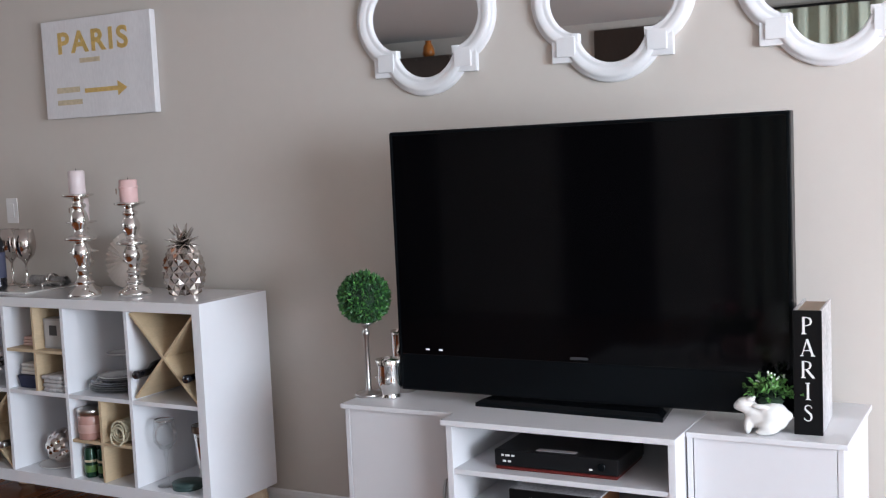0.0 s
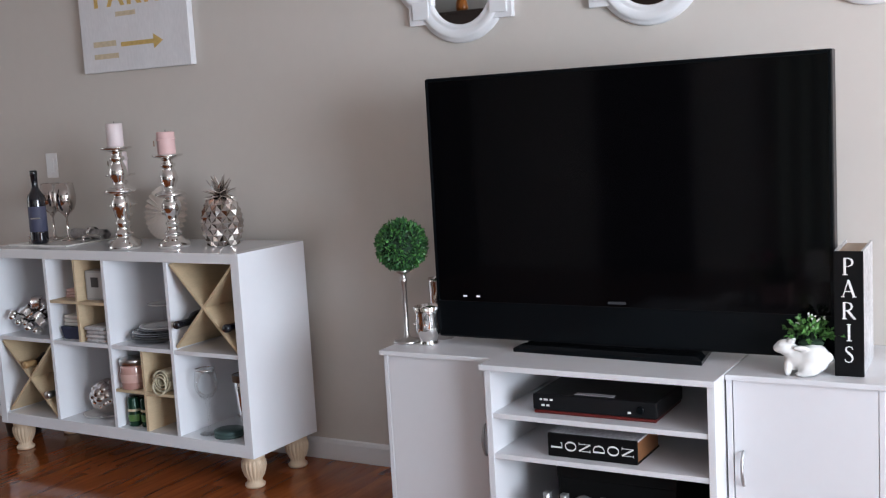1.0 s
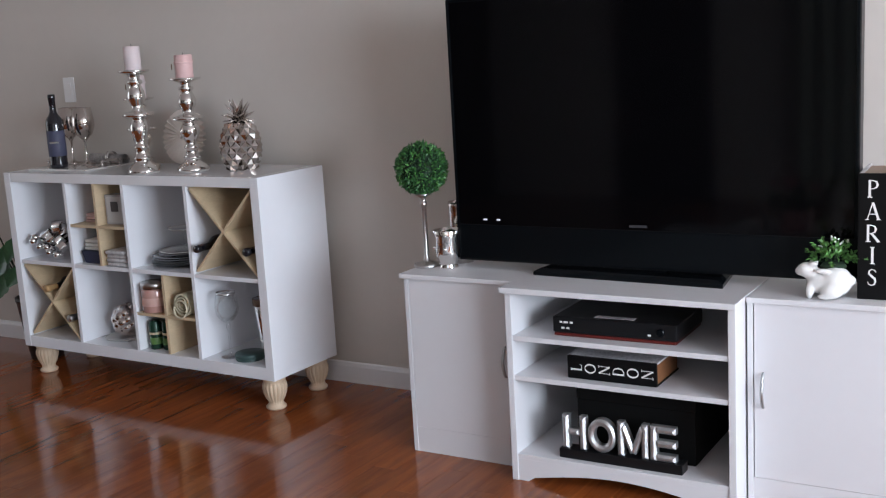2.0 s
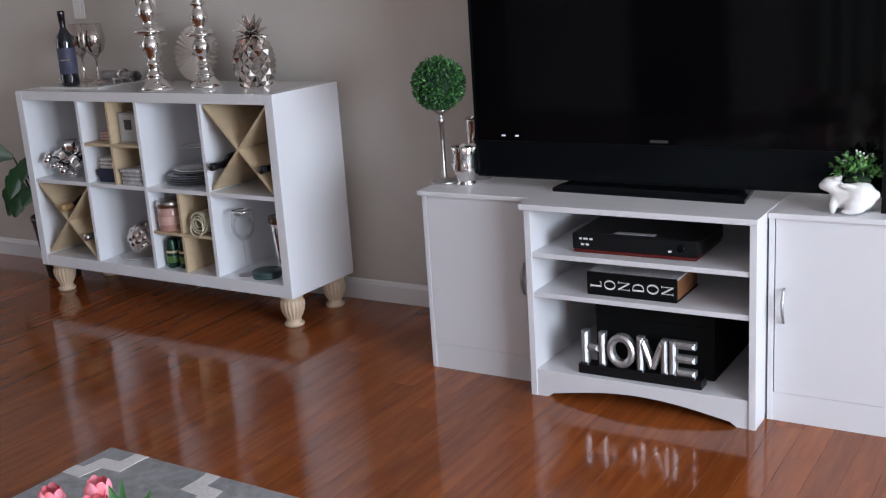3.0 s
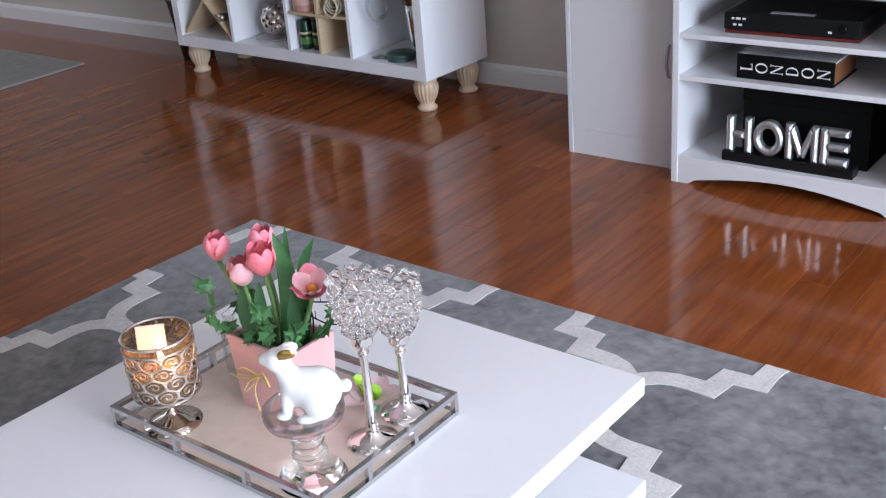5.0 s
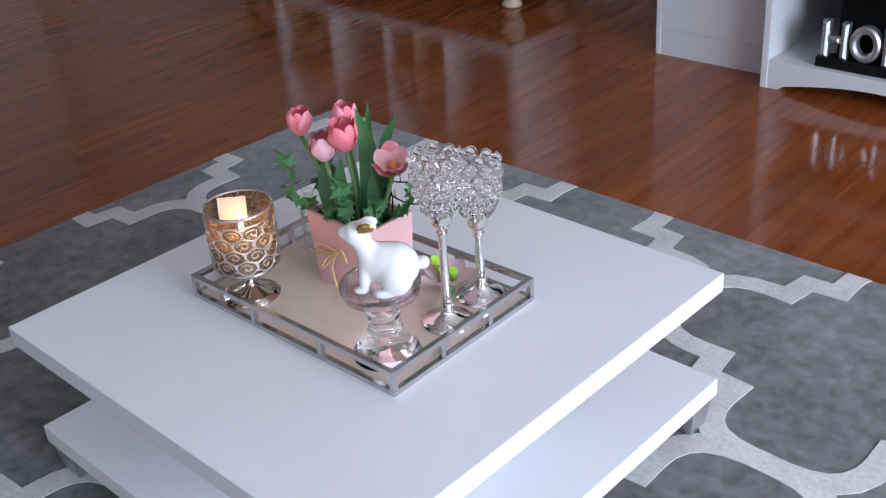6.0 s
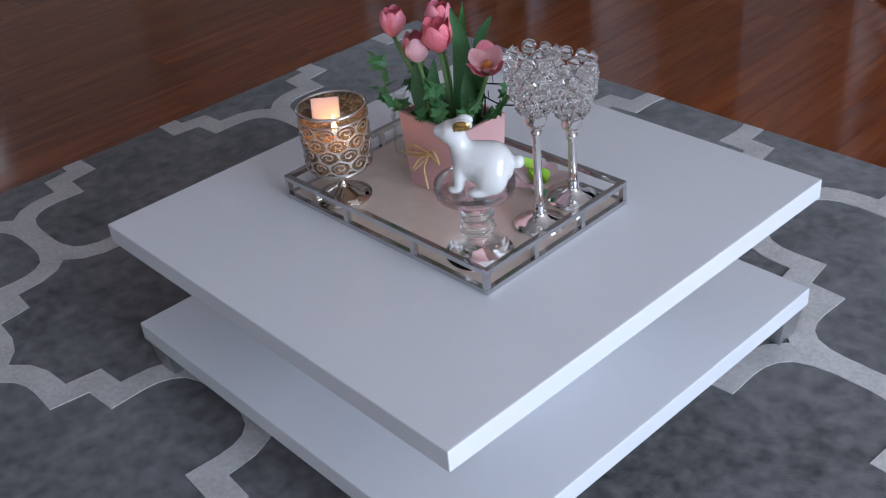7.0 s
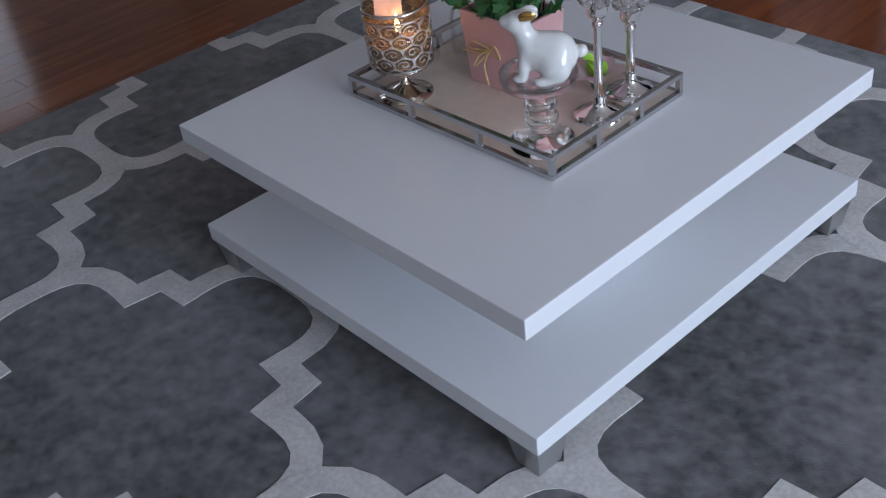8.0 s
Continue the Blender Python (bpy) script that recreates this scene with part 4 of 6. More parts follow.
def plates():
    t = thing("plate_stack", incell(2, 1, 0.135, 0.17), "stack of grey and charcoal stoneware plates", "plates")
    prof = [(0, 0), (0.06, 0), (0.065, 0.003), (0.105, 0.012), (0.125, 0.016), (0.125, 0.019), (0.10, 0.015), (0.06, 0.007), (0, 0.006)]
    z = 0
    for i, (k, m) in enumerate(((1.05, M_PLATEDARK), (1.05, M_PLATEDARK), (1.0, M_PLATE), (1.0, M_PLATE), (0.78, M_PLATE), (0.76, M_CERAMIC))):
        part("plate", lathe([(r * k, h) for r, h in prof], 40), m, t, smooth=True, at=pose(0, 0, z))
        z += 0.0085
    b = thing("footed_dish", incell(2, 1, 0.135, 0.19, 0.0492) @ Matrix.Diagonal((1, 1, 0.61, 1)), "small white footed glass dish", "dish")
    part("foot", lathe([(0, 0), (0.045, 0), (0.045, 0.004), (0.008, 0.012), (0.007, 0.13), (0.02, 0.14), (0, 0.141)], 28), M_GLASS, b, smooth=True)
    part("bowl", lathe([(0, 0.141), (0.02, 0.141), (0.06, 0.155), (0.07, 0.165), (0.066, 0.165), (0.05, 0.158), (0, 0.148)], 32), M_CERAMIC, b, smooth=True)


plates()
hx = CELL / 2


def rack_bottle(col, row, side, capsule, label):
    """A bottle lying in one sector of a cross insert, neck to the room: side -1 or 1, or 0 for the upper one."""
    x, z = cell(col, row)
    hgt = ROWH if row == 0 else F + H - OB - z
    up = 0.1055 if side else hgt / 2 + 0.0635
    m = SHELF @ pose(x + CELL / 2 + side * (CELL / 2 - 0.0405), 0.310, z + up, 90, 0, 0)
    bottle(m, label, capsule, False, "bottles in the racks")


rack_bottle(3, 1, -1, M_BOTTLE, "dark wine bottle lying in the birch rack")
rack_bottle(3, 1, 1, M_BOTTLE, "dark wine bottle lying in the birch rack")
rack_bottle(0, 0, 0, M_CORK, "wine bottle with a gold capsule lying in the rack")
rack_bottle(0, 0, 1, M_STEEL, "wine bottle with a silver capsule lying in the rack")

dish = thing("white_plate", incell(1, 0, 0.125, 0.15), "flat white plate under a glass ornament", "plate")
part("dish", lathe([(0, 0), (0.07, 0), (0.098, 0.006), (0.10, 0.009), (0.096, 0.009), (0.07, 0.004), (0, 0.004)], 40), M_CERAMIC, dish, smooth=True)
orb(incell(1, 0, 0.13, 0.155, 0.0095), 0.066, M_SMOKE, "lobed smoky mercury-glass globe on a plate", 2.0)

jar = thing("candle_jar", incell(2, 0, 0.0625, 0.060, SUB2 + 0.0005) @ Matrix.Scale(1.13, 4), "pink jar candle with a silver lid", "candle")
part("jar", lathe([(0, 0), (0.046, 0), (0.049, 0.004), (0.049, 0.082), (0.046, 0.088), (0, 0.088)], 36), mat("pink_candle_glass", (0.48, 0.27, 0.23), 0.15, vary=0.06, coat=0.7), jar, smooth=True)
part("lid", lathe([(0, 0.0885), (0.050, 0.0885), (0.0505, 0.106), (0.048, 0.110), (0, 0.110)], 36), M_STEEL, jar, "brushed silver lid", True)
part("label_band", lathe([(0.0492, 0.025), (0.0497, 0.026), (0.0497, 0.055), (0.0492, 0.056)], 36), mat("peach_label", (0.58, 0.36, 0.31), 0.6, vary=0.05), jar, "peach label band", True)

tw = thing("rolled_towel", incell(2, 0, half * 1.5, 0.02, SUB2 + 0.0005), "rolled cream towel with a cream hoop", "towel")


def spiral_towel():
    bm = bmesh.new()
    pts = [((0.012 + 0.00066 * i) * math.cos(i * 0.3), (0.012 + 0.00066 * i) * math.sin(i * 0.3)) for i in range(64)]
    zmin = min(z for _, z in pts)
    rows = [[bm.verts.new((x, y, z - zmin)) for x, z in pts] for y in (0, 0.005, 0.15, 0.20)]
    for p, q in zip(rows, rows[1:]):
        for i in range(len(pts) - 1):
            bm.faces.new((p[i], p[i + 1], q[i + 1], q[i]))
    out = bmesh.ops.extrude_face_region(bm, geom=list(bm.faces))
    for g in out["geom"]:
        if isinstance(g, bmesh.types.BMVert):
            c = Vector((0, g.co.y, -zmin))
            g.co = c + (g.co - c) * 0.86
    for v in bm.verts:
        v.co.z = max(v.co.z, 0)
    return bm


part("towel_roll", spiral_towel(), M_TOWEL, tw, smooth=True)
part("hoop", tube([(0.036 * math.cos(a * 0.2618), -0.006, 0.036 * math.sin(a * 0.2618)) for a in range(24)], 0.0042, 8, closed=True), M_TOWEL, tw, "cream hoop", True, at=pose(0.0, -0.004, 0.030, -8, 0, 0))

for i, dx in enumerate((0.25, 0.62)):
    c = thing("green_tin", incell(2, 0, half * dx, 0.06 + 0.012 * i), "dark green tin with a lime printed label", "tin", "green tins")
    part("can", lathe([(0, 0), (0.024, 0), (0.0265, 0.004), (0.0265, 0.112), (0.023, 0.118), (0.023, 0.121), (0, 0.121)], 28), M_GREEN, c, smooth=True)
    part("print_panel", lathe([(0.0268, 0.022), (0.0272, 0.023), (0.0272, 0.05), (0.0268, 0.051)], 28), M_LIME, c, "lime print", True)
    part("print_panel", lathe([(0.0268, 0.064), (0.0272, 0.065), (0.0272, 0.073), (0.0268, 0.074)], 28), M_PALEGOLD, c, smooth=True)

wg = thing("wine_glass", incell(3, 0, 0.088, 0.078) @ Matrix.Diagonal((1.10, 1.10, 1.06, 1)), "tall clear wine glass with a silver rim", "wine glass")
part("foot", lathe([(0, 0), (0.036, 0), (0.036, 0.002), (0.010, 0.006), (0.0045, 0.016), (0.0042, 0.10), (0.0075, 0.112), (0.009, 0.122), (0.006, 0.132)], 28), M_GLASS, wg, smooth=True)
part("bowl", lathe([(0.006, 0.132), (0.022, 0.142), (0.040, 0.168), (0.044, 0.195), (0.036, 0.252), (0.0352, 0.252), (0.0428, 0.195), (0.0388, 0.169), (0.021, 0.1445), (0, 0.137)], 36), M_GLASS, wg, smooth=True)
part("silver_rim", lathe([(0.0364, 0.247), (0.0366, 0.2525), (0.0348, 0.2525), (0.0348, 0.2522)], 36), M_CHROME, wg, "thin silver rim", True)
tin = thing("round_tin", incell(3, 0, 0.185, 0.085), "low round slate-green tin", "tin")
part("tin_body", lathe([(0, 0), (0.058, 0), (0.059, 0.002), (0.059, 0.014), (0, 0.014)], 40), M_TINGREEN, tin, smooth=True)
part("lid", lathe([(0.060, 0.0145), (0.0605, 0.016), (0.0605, 0.024), (0.058, 0.027), (0, 0.027), ], 40), M_TINGREEN, tin, smooth=True)
sh = thing("mercury_hurricane", incell(3, 0, 0.166, 0.212) @ Matrix.Diagonal((1.05, 1.05, 1.2, 1)), "tall mercury-glass hurricane vase", "vase")
part("vase_body", lathe([(0, 0), (0.026, 0), (0.028, 0.004), (0.026, 0.03), (0.034, 0.10), (0.043, 0.18), (0.0425, 0.18), (0.0335, 0.10), (0.024, 0.03), (0, 0.02)], 36), M_MERC, sh, smooth=True)
part("dark_collar", lathe([(0.0432, 0.160), (0.0437, 0.162), (0.0442, 0.182), (0.0425, 0.183)], 36), M_BRASS, sh, smooth=True)
# ---------------------------------------------------------------- on and in the console
M_LEAF = mat("boxwood_leaf", (0.028, 0.10, 0.032), 0.5, vary=0.5, scale=30)
M_LEAF2 = mat("boxwood_leaf_light", (0.07, 0.22, 0.05), 0.45, vary=0.4, scale=30)
M_CORE = mat("dark_green_core", (0.008, 0.025, 0.010), 0.9, vary=0.2)


def leaf_quad(bm, p, d, up, L, w, curl=0.15):
    """A small folded leaf from p along d."""
    s = d.cross(up).normalized() * w / 2
    n = s.cross(d).normalized()
    a, b = bm.verts.new(p), bm.verts.new(p + d * L - n * L * curl)
    m1 = bm.verts.new(p + d * L * 0.5 + s + n * L * curl)
    m2 = bm.verts.new(p + d * L * 0.5 - s + n * L * curl)
    c = bm.verts.new(p + d * L * 0.5 - n * L * 0.02)
    for f in ((a, m1, c), (m1, b, c), (a, c, m2), (m2, c, b)):
        bm.faces.new(f)


top_ob = thing("topiary", pose(0.748, 0.012, CH - 0.002), "round artificial boxwood topiary on a silver stem", "topiary")
part("stand", lathe([(0, 0), (0.044, 0), (0.046, 0.004), (0.044, 0.010), (0.02, 0.014), (0.011, 0.022), (0.0105, 0.03), (0.0085, 0.034), (0.0085, 0.205), (0.0125, 0.210), (0.0125, 0.222), (0.0085, 0.226), (0.0085, 0.238), (0.024, 0.246), (0.03, 0.252), (0, 0.252)], 32), M_STEEL, top_ob, "brushed silver stem and foot", True)
core = bmesh.new()
ball(core, (0, 0, 0.338), 0.078, 3)
part("core", core, M_CORE, top_ob)
rg = random.Random(8)
for name, count_l, m in (("leaves", 1500, M_LEAF), ("young_leaves", 800, M_LEAF2)):
    bm = bmesh.new()
    for _ in range(count_l):
        d = Vector((rg.gauss(0, 1), rg.gauss(0, 1), rg.gauss(0, 1))).normalized()
        p = Vector((0, 0, 0.338)) + d * rg.uniform(0.070, 0.083)
        dd = (d * 0.75 + Vector((rg.gauss(0, 1), rg.gauss(0, 1), rg.gauss(0, 1))) * 0.55).normalized()
        leaf_quad(bm, p, dd, Vector((rg.gauss(0, 1), rg.gauss(0, 1), rg.gauss(0, 1))).normalized(), rg.uniform(0.013, 0.020), rg.uniform(0.008, 0.012))
    tagged(part(name, bm, m, top_ob), kind="stuff")

cup = thing("mercury_votive", pose(0.835, 0.012, CH - 0.002) @ Matrix.Scale(1.12, 4), "silver mercury-glass votive cup with small knobs", "votive")
part("cup_body", lathe([(0, 0), (0.030, 0), (0.031, 0.004), (0.026, 0.010), (0.028, 0.018), (0.037, 0.035), (0.038, 0.055), (0.036, 0.095), (0.043, 0.116), (0.042, 0.117), (0.0345, 0.095), (0.036, 0.055), (0.034, 0.036), (0, 0.02)], 40), M_MERC, cup, smooth=True)
for k in range(4):
    b = bmesh.new()
    ball(b, (0.0405 * math.cos(k * 1.571 + 0.3), 0.0405 * math.sin(k * 1.571 + 0.3), 0.062), 0.0055, 2)
    part("knob", b, M_CHROME, cup, smooth=True)
vase = thing("mercury_vase", pose(0.832, 0.115, CH - 0.002), "tall cylindrical mercury-glass vase behind the television", "vase")
part("vase_body", lathe([(0, 0), (0.038, 0), (0.040, 0.004), (0.041, 0.20), (0.043, 0.212), (0.0415, 0.212), (0.039, 0.20), (0.037, 0.02), (0, 0.02)], 40), M_SMOKE, vase, smooth=True)


def rounded_body(blobs, name, parent, material, res=0.0045, cut=None):
    """Blobs melted into one smooth skin."""
    mb = bpy.data.metaballs.new(name)
    mb.resolution, mb.threshold = res, 0.35
    ob = bpy.data.objects.new(name, mb)
    scene.collection.objects.link(ob)
    for co, r, s in blobs:
        e = mb.elements.new(type="ELLIPSOID")
        e.co, e.radius = co, r * 1.45
        e.size_x, e.size_y, e.size_z = s
    bpy.context.view_layer.update()
    me = bpy.data.meshes.new_from_object(ob.evaluated_get(bpy.context.evaluated_depsgraph_get()))
    bpy.data.objects.remove(ob)
    bpy.data.metaballs.remove(mb)
    zmin = min(v.co.z for v in me.vertices)
    for v in me.vertices:
        v.co.z -= zmin
    me.materials.clear()
    me.materials.append(material)
    for p in me.polygons:
        p.use_smooth = True
    o = new(name, me)
    o.parent = parent
    return o


def rabbit_mesh(name, planter):
    """A crouching rabbit that looks along -x, as one smooth skin resting on z = 0."""
    if not planter:
        return [((0.032, 0, 0.044), 0.042, (1.1, 0.92, 1.0)), ((0.0, 0, 0.050), 0.033, (1.0, 0.88, 1.05)), ((-0.020, 0, 0.056), 0.026, (0.95, 0.95, 1.25)), ((-0.028, 0, 0.082), 0.020, (1.0, 0.95, 1.1)),
                ((-0.040, 0, 0.104), 0.0225, (1.2, 0.95, 0.95)), ((-0.063, 0, 0.106), 0.0115, (1.2, 0.95, 0.85)), ((-0.016, -0.013, 0.122), 0.0120, (1.7, 0.75, 0.9)), ((-0.016, 0.013, 0.119), 0.0110, (1.6, 0.75, 0.9)),
                ((-0.030, -0.016, 0.026), 0.0125, (0.95, 0.9, 2.1)), ((-0.030, 0.016, 0.026), 0.0125, (0.95, 0.9, 2.1)), ((-0.040, -0.017, 0.007), 0.0095, (1.5, 1.0, 0.75)), ((-0.040, 0.017, 0.007), 0.0095, (1.5, 1.0, 0.75)),
                ((0.034, -0.028, 0.028), 0.025, (1.15, 0.6, 1.05)), ((0.034, 0.028, 0.028), 0.025, (1.15, 0.6, 1.05)), ((0.008, -0.031, 0.007), 0.0100, (2.2, 0.95, 0.8)), ((0.008, 0.031, 0.007), 0.0100, (2.2, 0.95, 0.8)),
                ((0.085, 0, 0.050), 0.0115, (1, 1, 1))]
    blobs = [((0.030, 0, 0.042), 0.042, (1.05, 0.9, 1.0)), ((-0.012, 0, 0.040), 0.032, (1.0, 0.8, 1.0)), ((-0.040, 0, 0.072), 0.024, (1.15, 0.85, 0.9)),
             ((-0.058, 0, 0.068), 0.013, (1, 0.9, 0.8)), ((-0.034, -0.015, 0.018), 0.011, (1.0, 0.9, 2.0)), ((-0.034, 0.015, 0.018), 0.011, (1.0, 0.9, 2.0)),
             ((0.02, -0.026, 0.018), 0.020, (1.3, 0.7, 0.9)), ((0.02, 0.026, 0.018), 0.020, (1.3, 0.7, 0.9)), ((0.004, -0.028, 0.006), 0.009, (2.2, 0.9, 0.8)), ((0.004, 0.028, 0.006), 0.009, (2.2, 0.9, 0.8)),
             ((0.070, 0, 0.045), 0.011, (1, 1, 1)), ((-0.002, -0.024, 0.074), 0.009, (2.3, 0.6, 0.8)), ((-0.024, -0.013, 0.090), 0.009, (1.3, 0.7, 0.8)), ((-0.024, 0.013, 0.090), 0.009, (1.3, 0.7, 0.8))]
    return blobs


def white_rabbit(m, label, category, scale=1.0, name="rabbit_figurine"):
    t = rounded_body(rabbit_mesh(name, scale > 1.05), name, None, M_CERAMIC, 0.0022)
    t.matrix_basis = m @ Matrix.Scale(scale, 4)
    if scale < 1.0:
        t.matrix_basis = t.matrix_basis @ Matrix.Diagonal((0.88, 1.0, 1.03, 1))
        t.data.materials.append(mat("gold_lustre", (0.42, 0.26, 0.08), 0.25, 0.85, vary=0.15))
        zt = max(v.co.z for v in t.data.vertices)
        for p in t.data.polygons:
            c = p.center
            if ((c.x + 0.017) / 0.018) ** 2 + ((c.z - zt + 0.012) / 0.0095) ** 2 < 1 and c.y < -0.012:
                p.material_index = 1
    if scale > 1.05:
        t.matrix_basis = t.matrix_basis @ Matrix.Diagonal((0.92, 1.0, 0.92, 1))
    return tagged(t, label, category)


pl = white_rabbit(pose(2.085, -0.066, CH - 0.002, 0, 0, 10), "white glazed ceramic rabbit planter beside the books", "planter", 1.14, "rabbit_planter")
herb = thing("small_herb_plant", pose(2.108, -0.048, CH + 0.080), "small green leafy plant with tiny white blossoms", "plant")
b = bmesh.new()
ball(b, (0, 0, 0.004), 0.030, 2, (1.2, 0.9, 0.5))
part("moss", b, M_CORE, herb)
rg = random.Random(21)
M_HERB = mat("herb_leaf", (0.09, 0.24, 0.055), 0.5, vary=0.4, scale=30)
M_WHITEPETAL = mat("white_petal", (0.75, 0.76, 0.72), 0.7, vary=0.05)
stems, leaves, buds = bmesh.new(), bmesh.new(), bmesh.new()
for k in range(46):
    a, el = rg.uniform(0, 6.28), rg.uniform(0.25, 1.5)
    d = Vector((math.cos(a) * math.cos(el) * 1.2, math.sin(a) * math.cos(el) * 0.9, math.sin(el)))
    L = rg.uniform(0.04, 0.080)
    tip = d * L + Vector((0, 0, 0.006))
    tube([(0, 0, 0.004), tip * 0.55 + Vector((0, 0, 0.004)), tip], 0.0008, 4, stems)
    for q in range(7):
        dd = (d + Vector((rg.gauss(0, 0.8), rg.gauss(0, 0.8), rg.gauss(0, 0.6)))).normalized()
        leaf_quad(leaves, tip * rg.uniform(0.6, 1.0), dd, Vector((rg.gauss(0, 1), rg.gauss(0, 1), 1)).normalized(), rg.uniform(0.012, 0.020), rg.uniform(0.009, 0.013))
    if k % 5 == 0:
        for q in range(4):
            ball(buds, tip + Vector((rg.gauss(0, 0.004), rg.gauss(0, 0.004), 0.004 + rg.gauss(0, 0.003))), 0.0032, 1)
tagged(part("stems", stems, M_CORE, herb), kind="stuff")
tagged(part("leaves", leaves, M_HERB, herb), kind="stuff")
tagged(part("blossoms", buds, M_WHITEPETAL, herb, "tiny white blossoms"), kind="stuff")

M_BOOKBLACK = mat("black_book_cloth", (0.004, 0.0038, 0.004), 0.55, vary=0.15, scale=25, spec=0.12)
M_BOOKGREY = mat("grey_photo_cover", (0.50, 0.50, 0.51), 0.3, vary=0.8, scale=6, coat=0.5)
M_PAGES = mat("kraft_inside", (0.33, 0.25, 0.19), 0.8, vary=0.1, scale=20)
M_WHITEINK = mat("white_ink", (0.78, 0.77, 0.75), 0.6, vary=0.02)
M_BROWN = mat("brown_book_side", (0.24, 0.10, 0.04), 0.5, vary=0.3, scale=15)
bk = thing("paris_book_box", pose(2.172, -0.058, CH - 0.002, 0, 0, 3), "upright black book-shaped box lettered PARIS in white", "book box")
part("spine", boxed(0, 0.076, 0, 0.010, 0, 0.345, 0.002), M_BOOKBLACK, bk, "black spine")
part("cover", boxed(0.069, 0.076, 0.0105, 0.235, 0, 0.345, 0.001), M_BOOKGREY, bk, "grey and white photograph cover")
part("cover", boxed(0, 0.007, 0.0105, 0.235, 0, 0.345, 0.001), M_BOOKGREY, bk)
part("page_block", boxed(0.0072, 0.0688, 0.0105, 0.228, 0.004, 0.338), M_PAGES, bk, "plain brown top edge")
for i, ch in enumerate("PARIS"):
    serif_letter(ch, 0.047, M_WHITEINK, bk, pose(0.038, -0.0008, 0.304 - 0.0605 * i))

stb = thing("cable_box", pose(1.300, -0.160, 0.4745, 0, 0, 1), "black set-top box with a dark red base line", "set-top box")
part("case", boxed(0, 0.395, 0, 0.25, 0.010, 0.060, 0.005), M_BLACK, stb)
part("base_line", boxed(0.004, 0.391, -0.001, 0.246, 0, 0.0098, 0.003), mat("dark_red_plastic", (0.10, 0.010, 0.008), 0.35, vary=0.1), stb, "dark red lower edge")
part("top_sticker", boxed(0.13, 0.255, 0.02, 0.045, 0.0602, 0.0612), mat("grey_sticker", (0.40, 0.38, 0.39), 0.5, vary=0.05), stb, "plain grey sticker")
part("dial", lathe([(0, 0), (0.012, 0), (0.012, 0.006), (0.010, 0.008), (0, 0.008)], 24), M_BEZEL, stb, at=pose(0.345, 0.0, 0.035, 90))
for x, z, w in ((0.028, 0.044, 0.008), (0.044, 0.044, 0.014), (0.062, 0.044, 0.010), (0.034, 0.026, 0.010), (0.050, 0.026, 0.010), (0.31, 0.024, 0.01)):
    part("print_bar", boxed(x - w / 2, x + w / 2, -0.0012, 0.0005, z - 0.003, z + 0.003), M_WHITEINK, stb)

lb = thing("london_book_box", pose(1.350, -0.172, 0.3465, 0, 0, 0), "black book-shaped box lettered LONDON lying flat", "book box")
part("spine", boxed(0, 0.286, 0, 0.010, 0, 0.072, 0.002), M_BOOKBLACK, lb, "black spine")
part("cover", boxed(0, 0.286, 0.0105, 0.195, 0.066, 0.072, 0.001), M_BOOKGREY, lb, "grey photograph cover")
part("cover", boxed(0, 0.286, 0.0105, 0.195, 0, 0.006, 0.001), M_BOOKBLACK, lb)
part("page_block", boxed(0.003, 0.284, 0.0105, 0.188, 0.0062, 0.0658), M_BROWN, lb, "brown page edges")
for i, ch in enumerate("LONDON"):
    serif_letter(ch, 0.036, M_WHITEINK, lb, pose(0.030 + 0.0455 * i, -0.0008, 0.036, 0, -90, 0))

blk = thing("black_storage_box", pose(1.345, -0.105, 0.0885), "plain matt black box inside the console", "box")
M_BLACKCARD = mat("matt_black_card", (0.004, 0.004, 0.004), 0.7, vary=0.1, spec=0.12)
part("box_body", boxed(0.002, 0.383, 0.002, 0.398, 0, 0.1695, 0.003), M_BLACKCARD, blk)
part("lid", boxed(0, 0.385, 0, 0.40, 0.170, 0.230, 0.003), M_BLACKCARD, blk)
M_FACET = mat("bevelled_mirror", (0.46, 0.46, 0.46), 0.34, 0.75, vary=0.4, scale=30)
hs = thing("home_sign", pose(1.318, -0.186, 0.0885), "mirrored HOME letters standing on a black base", "sign")
part("base", boxed(0, 0.395, 0.001, 0.052, 0, 0.030, 0.002), M_BLACK, hs, "black wooden base")


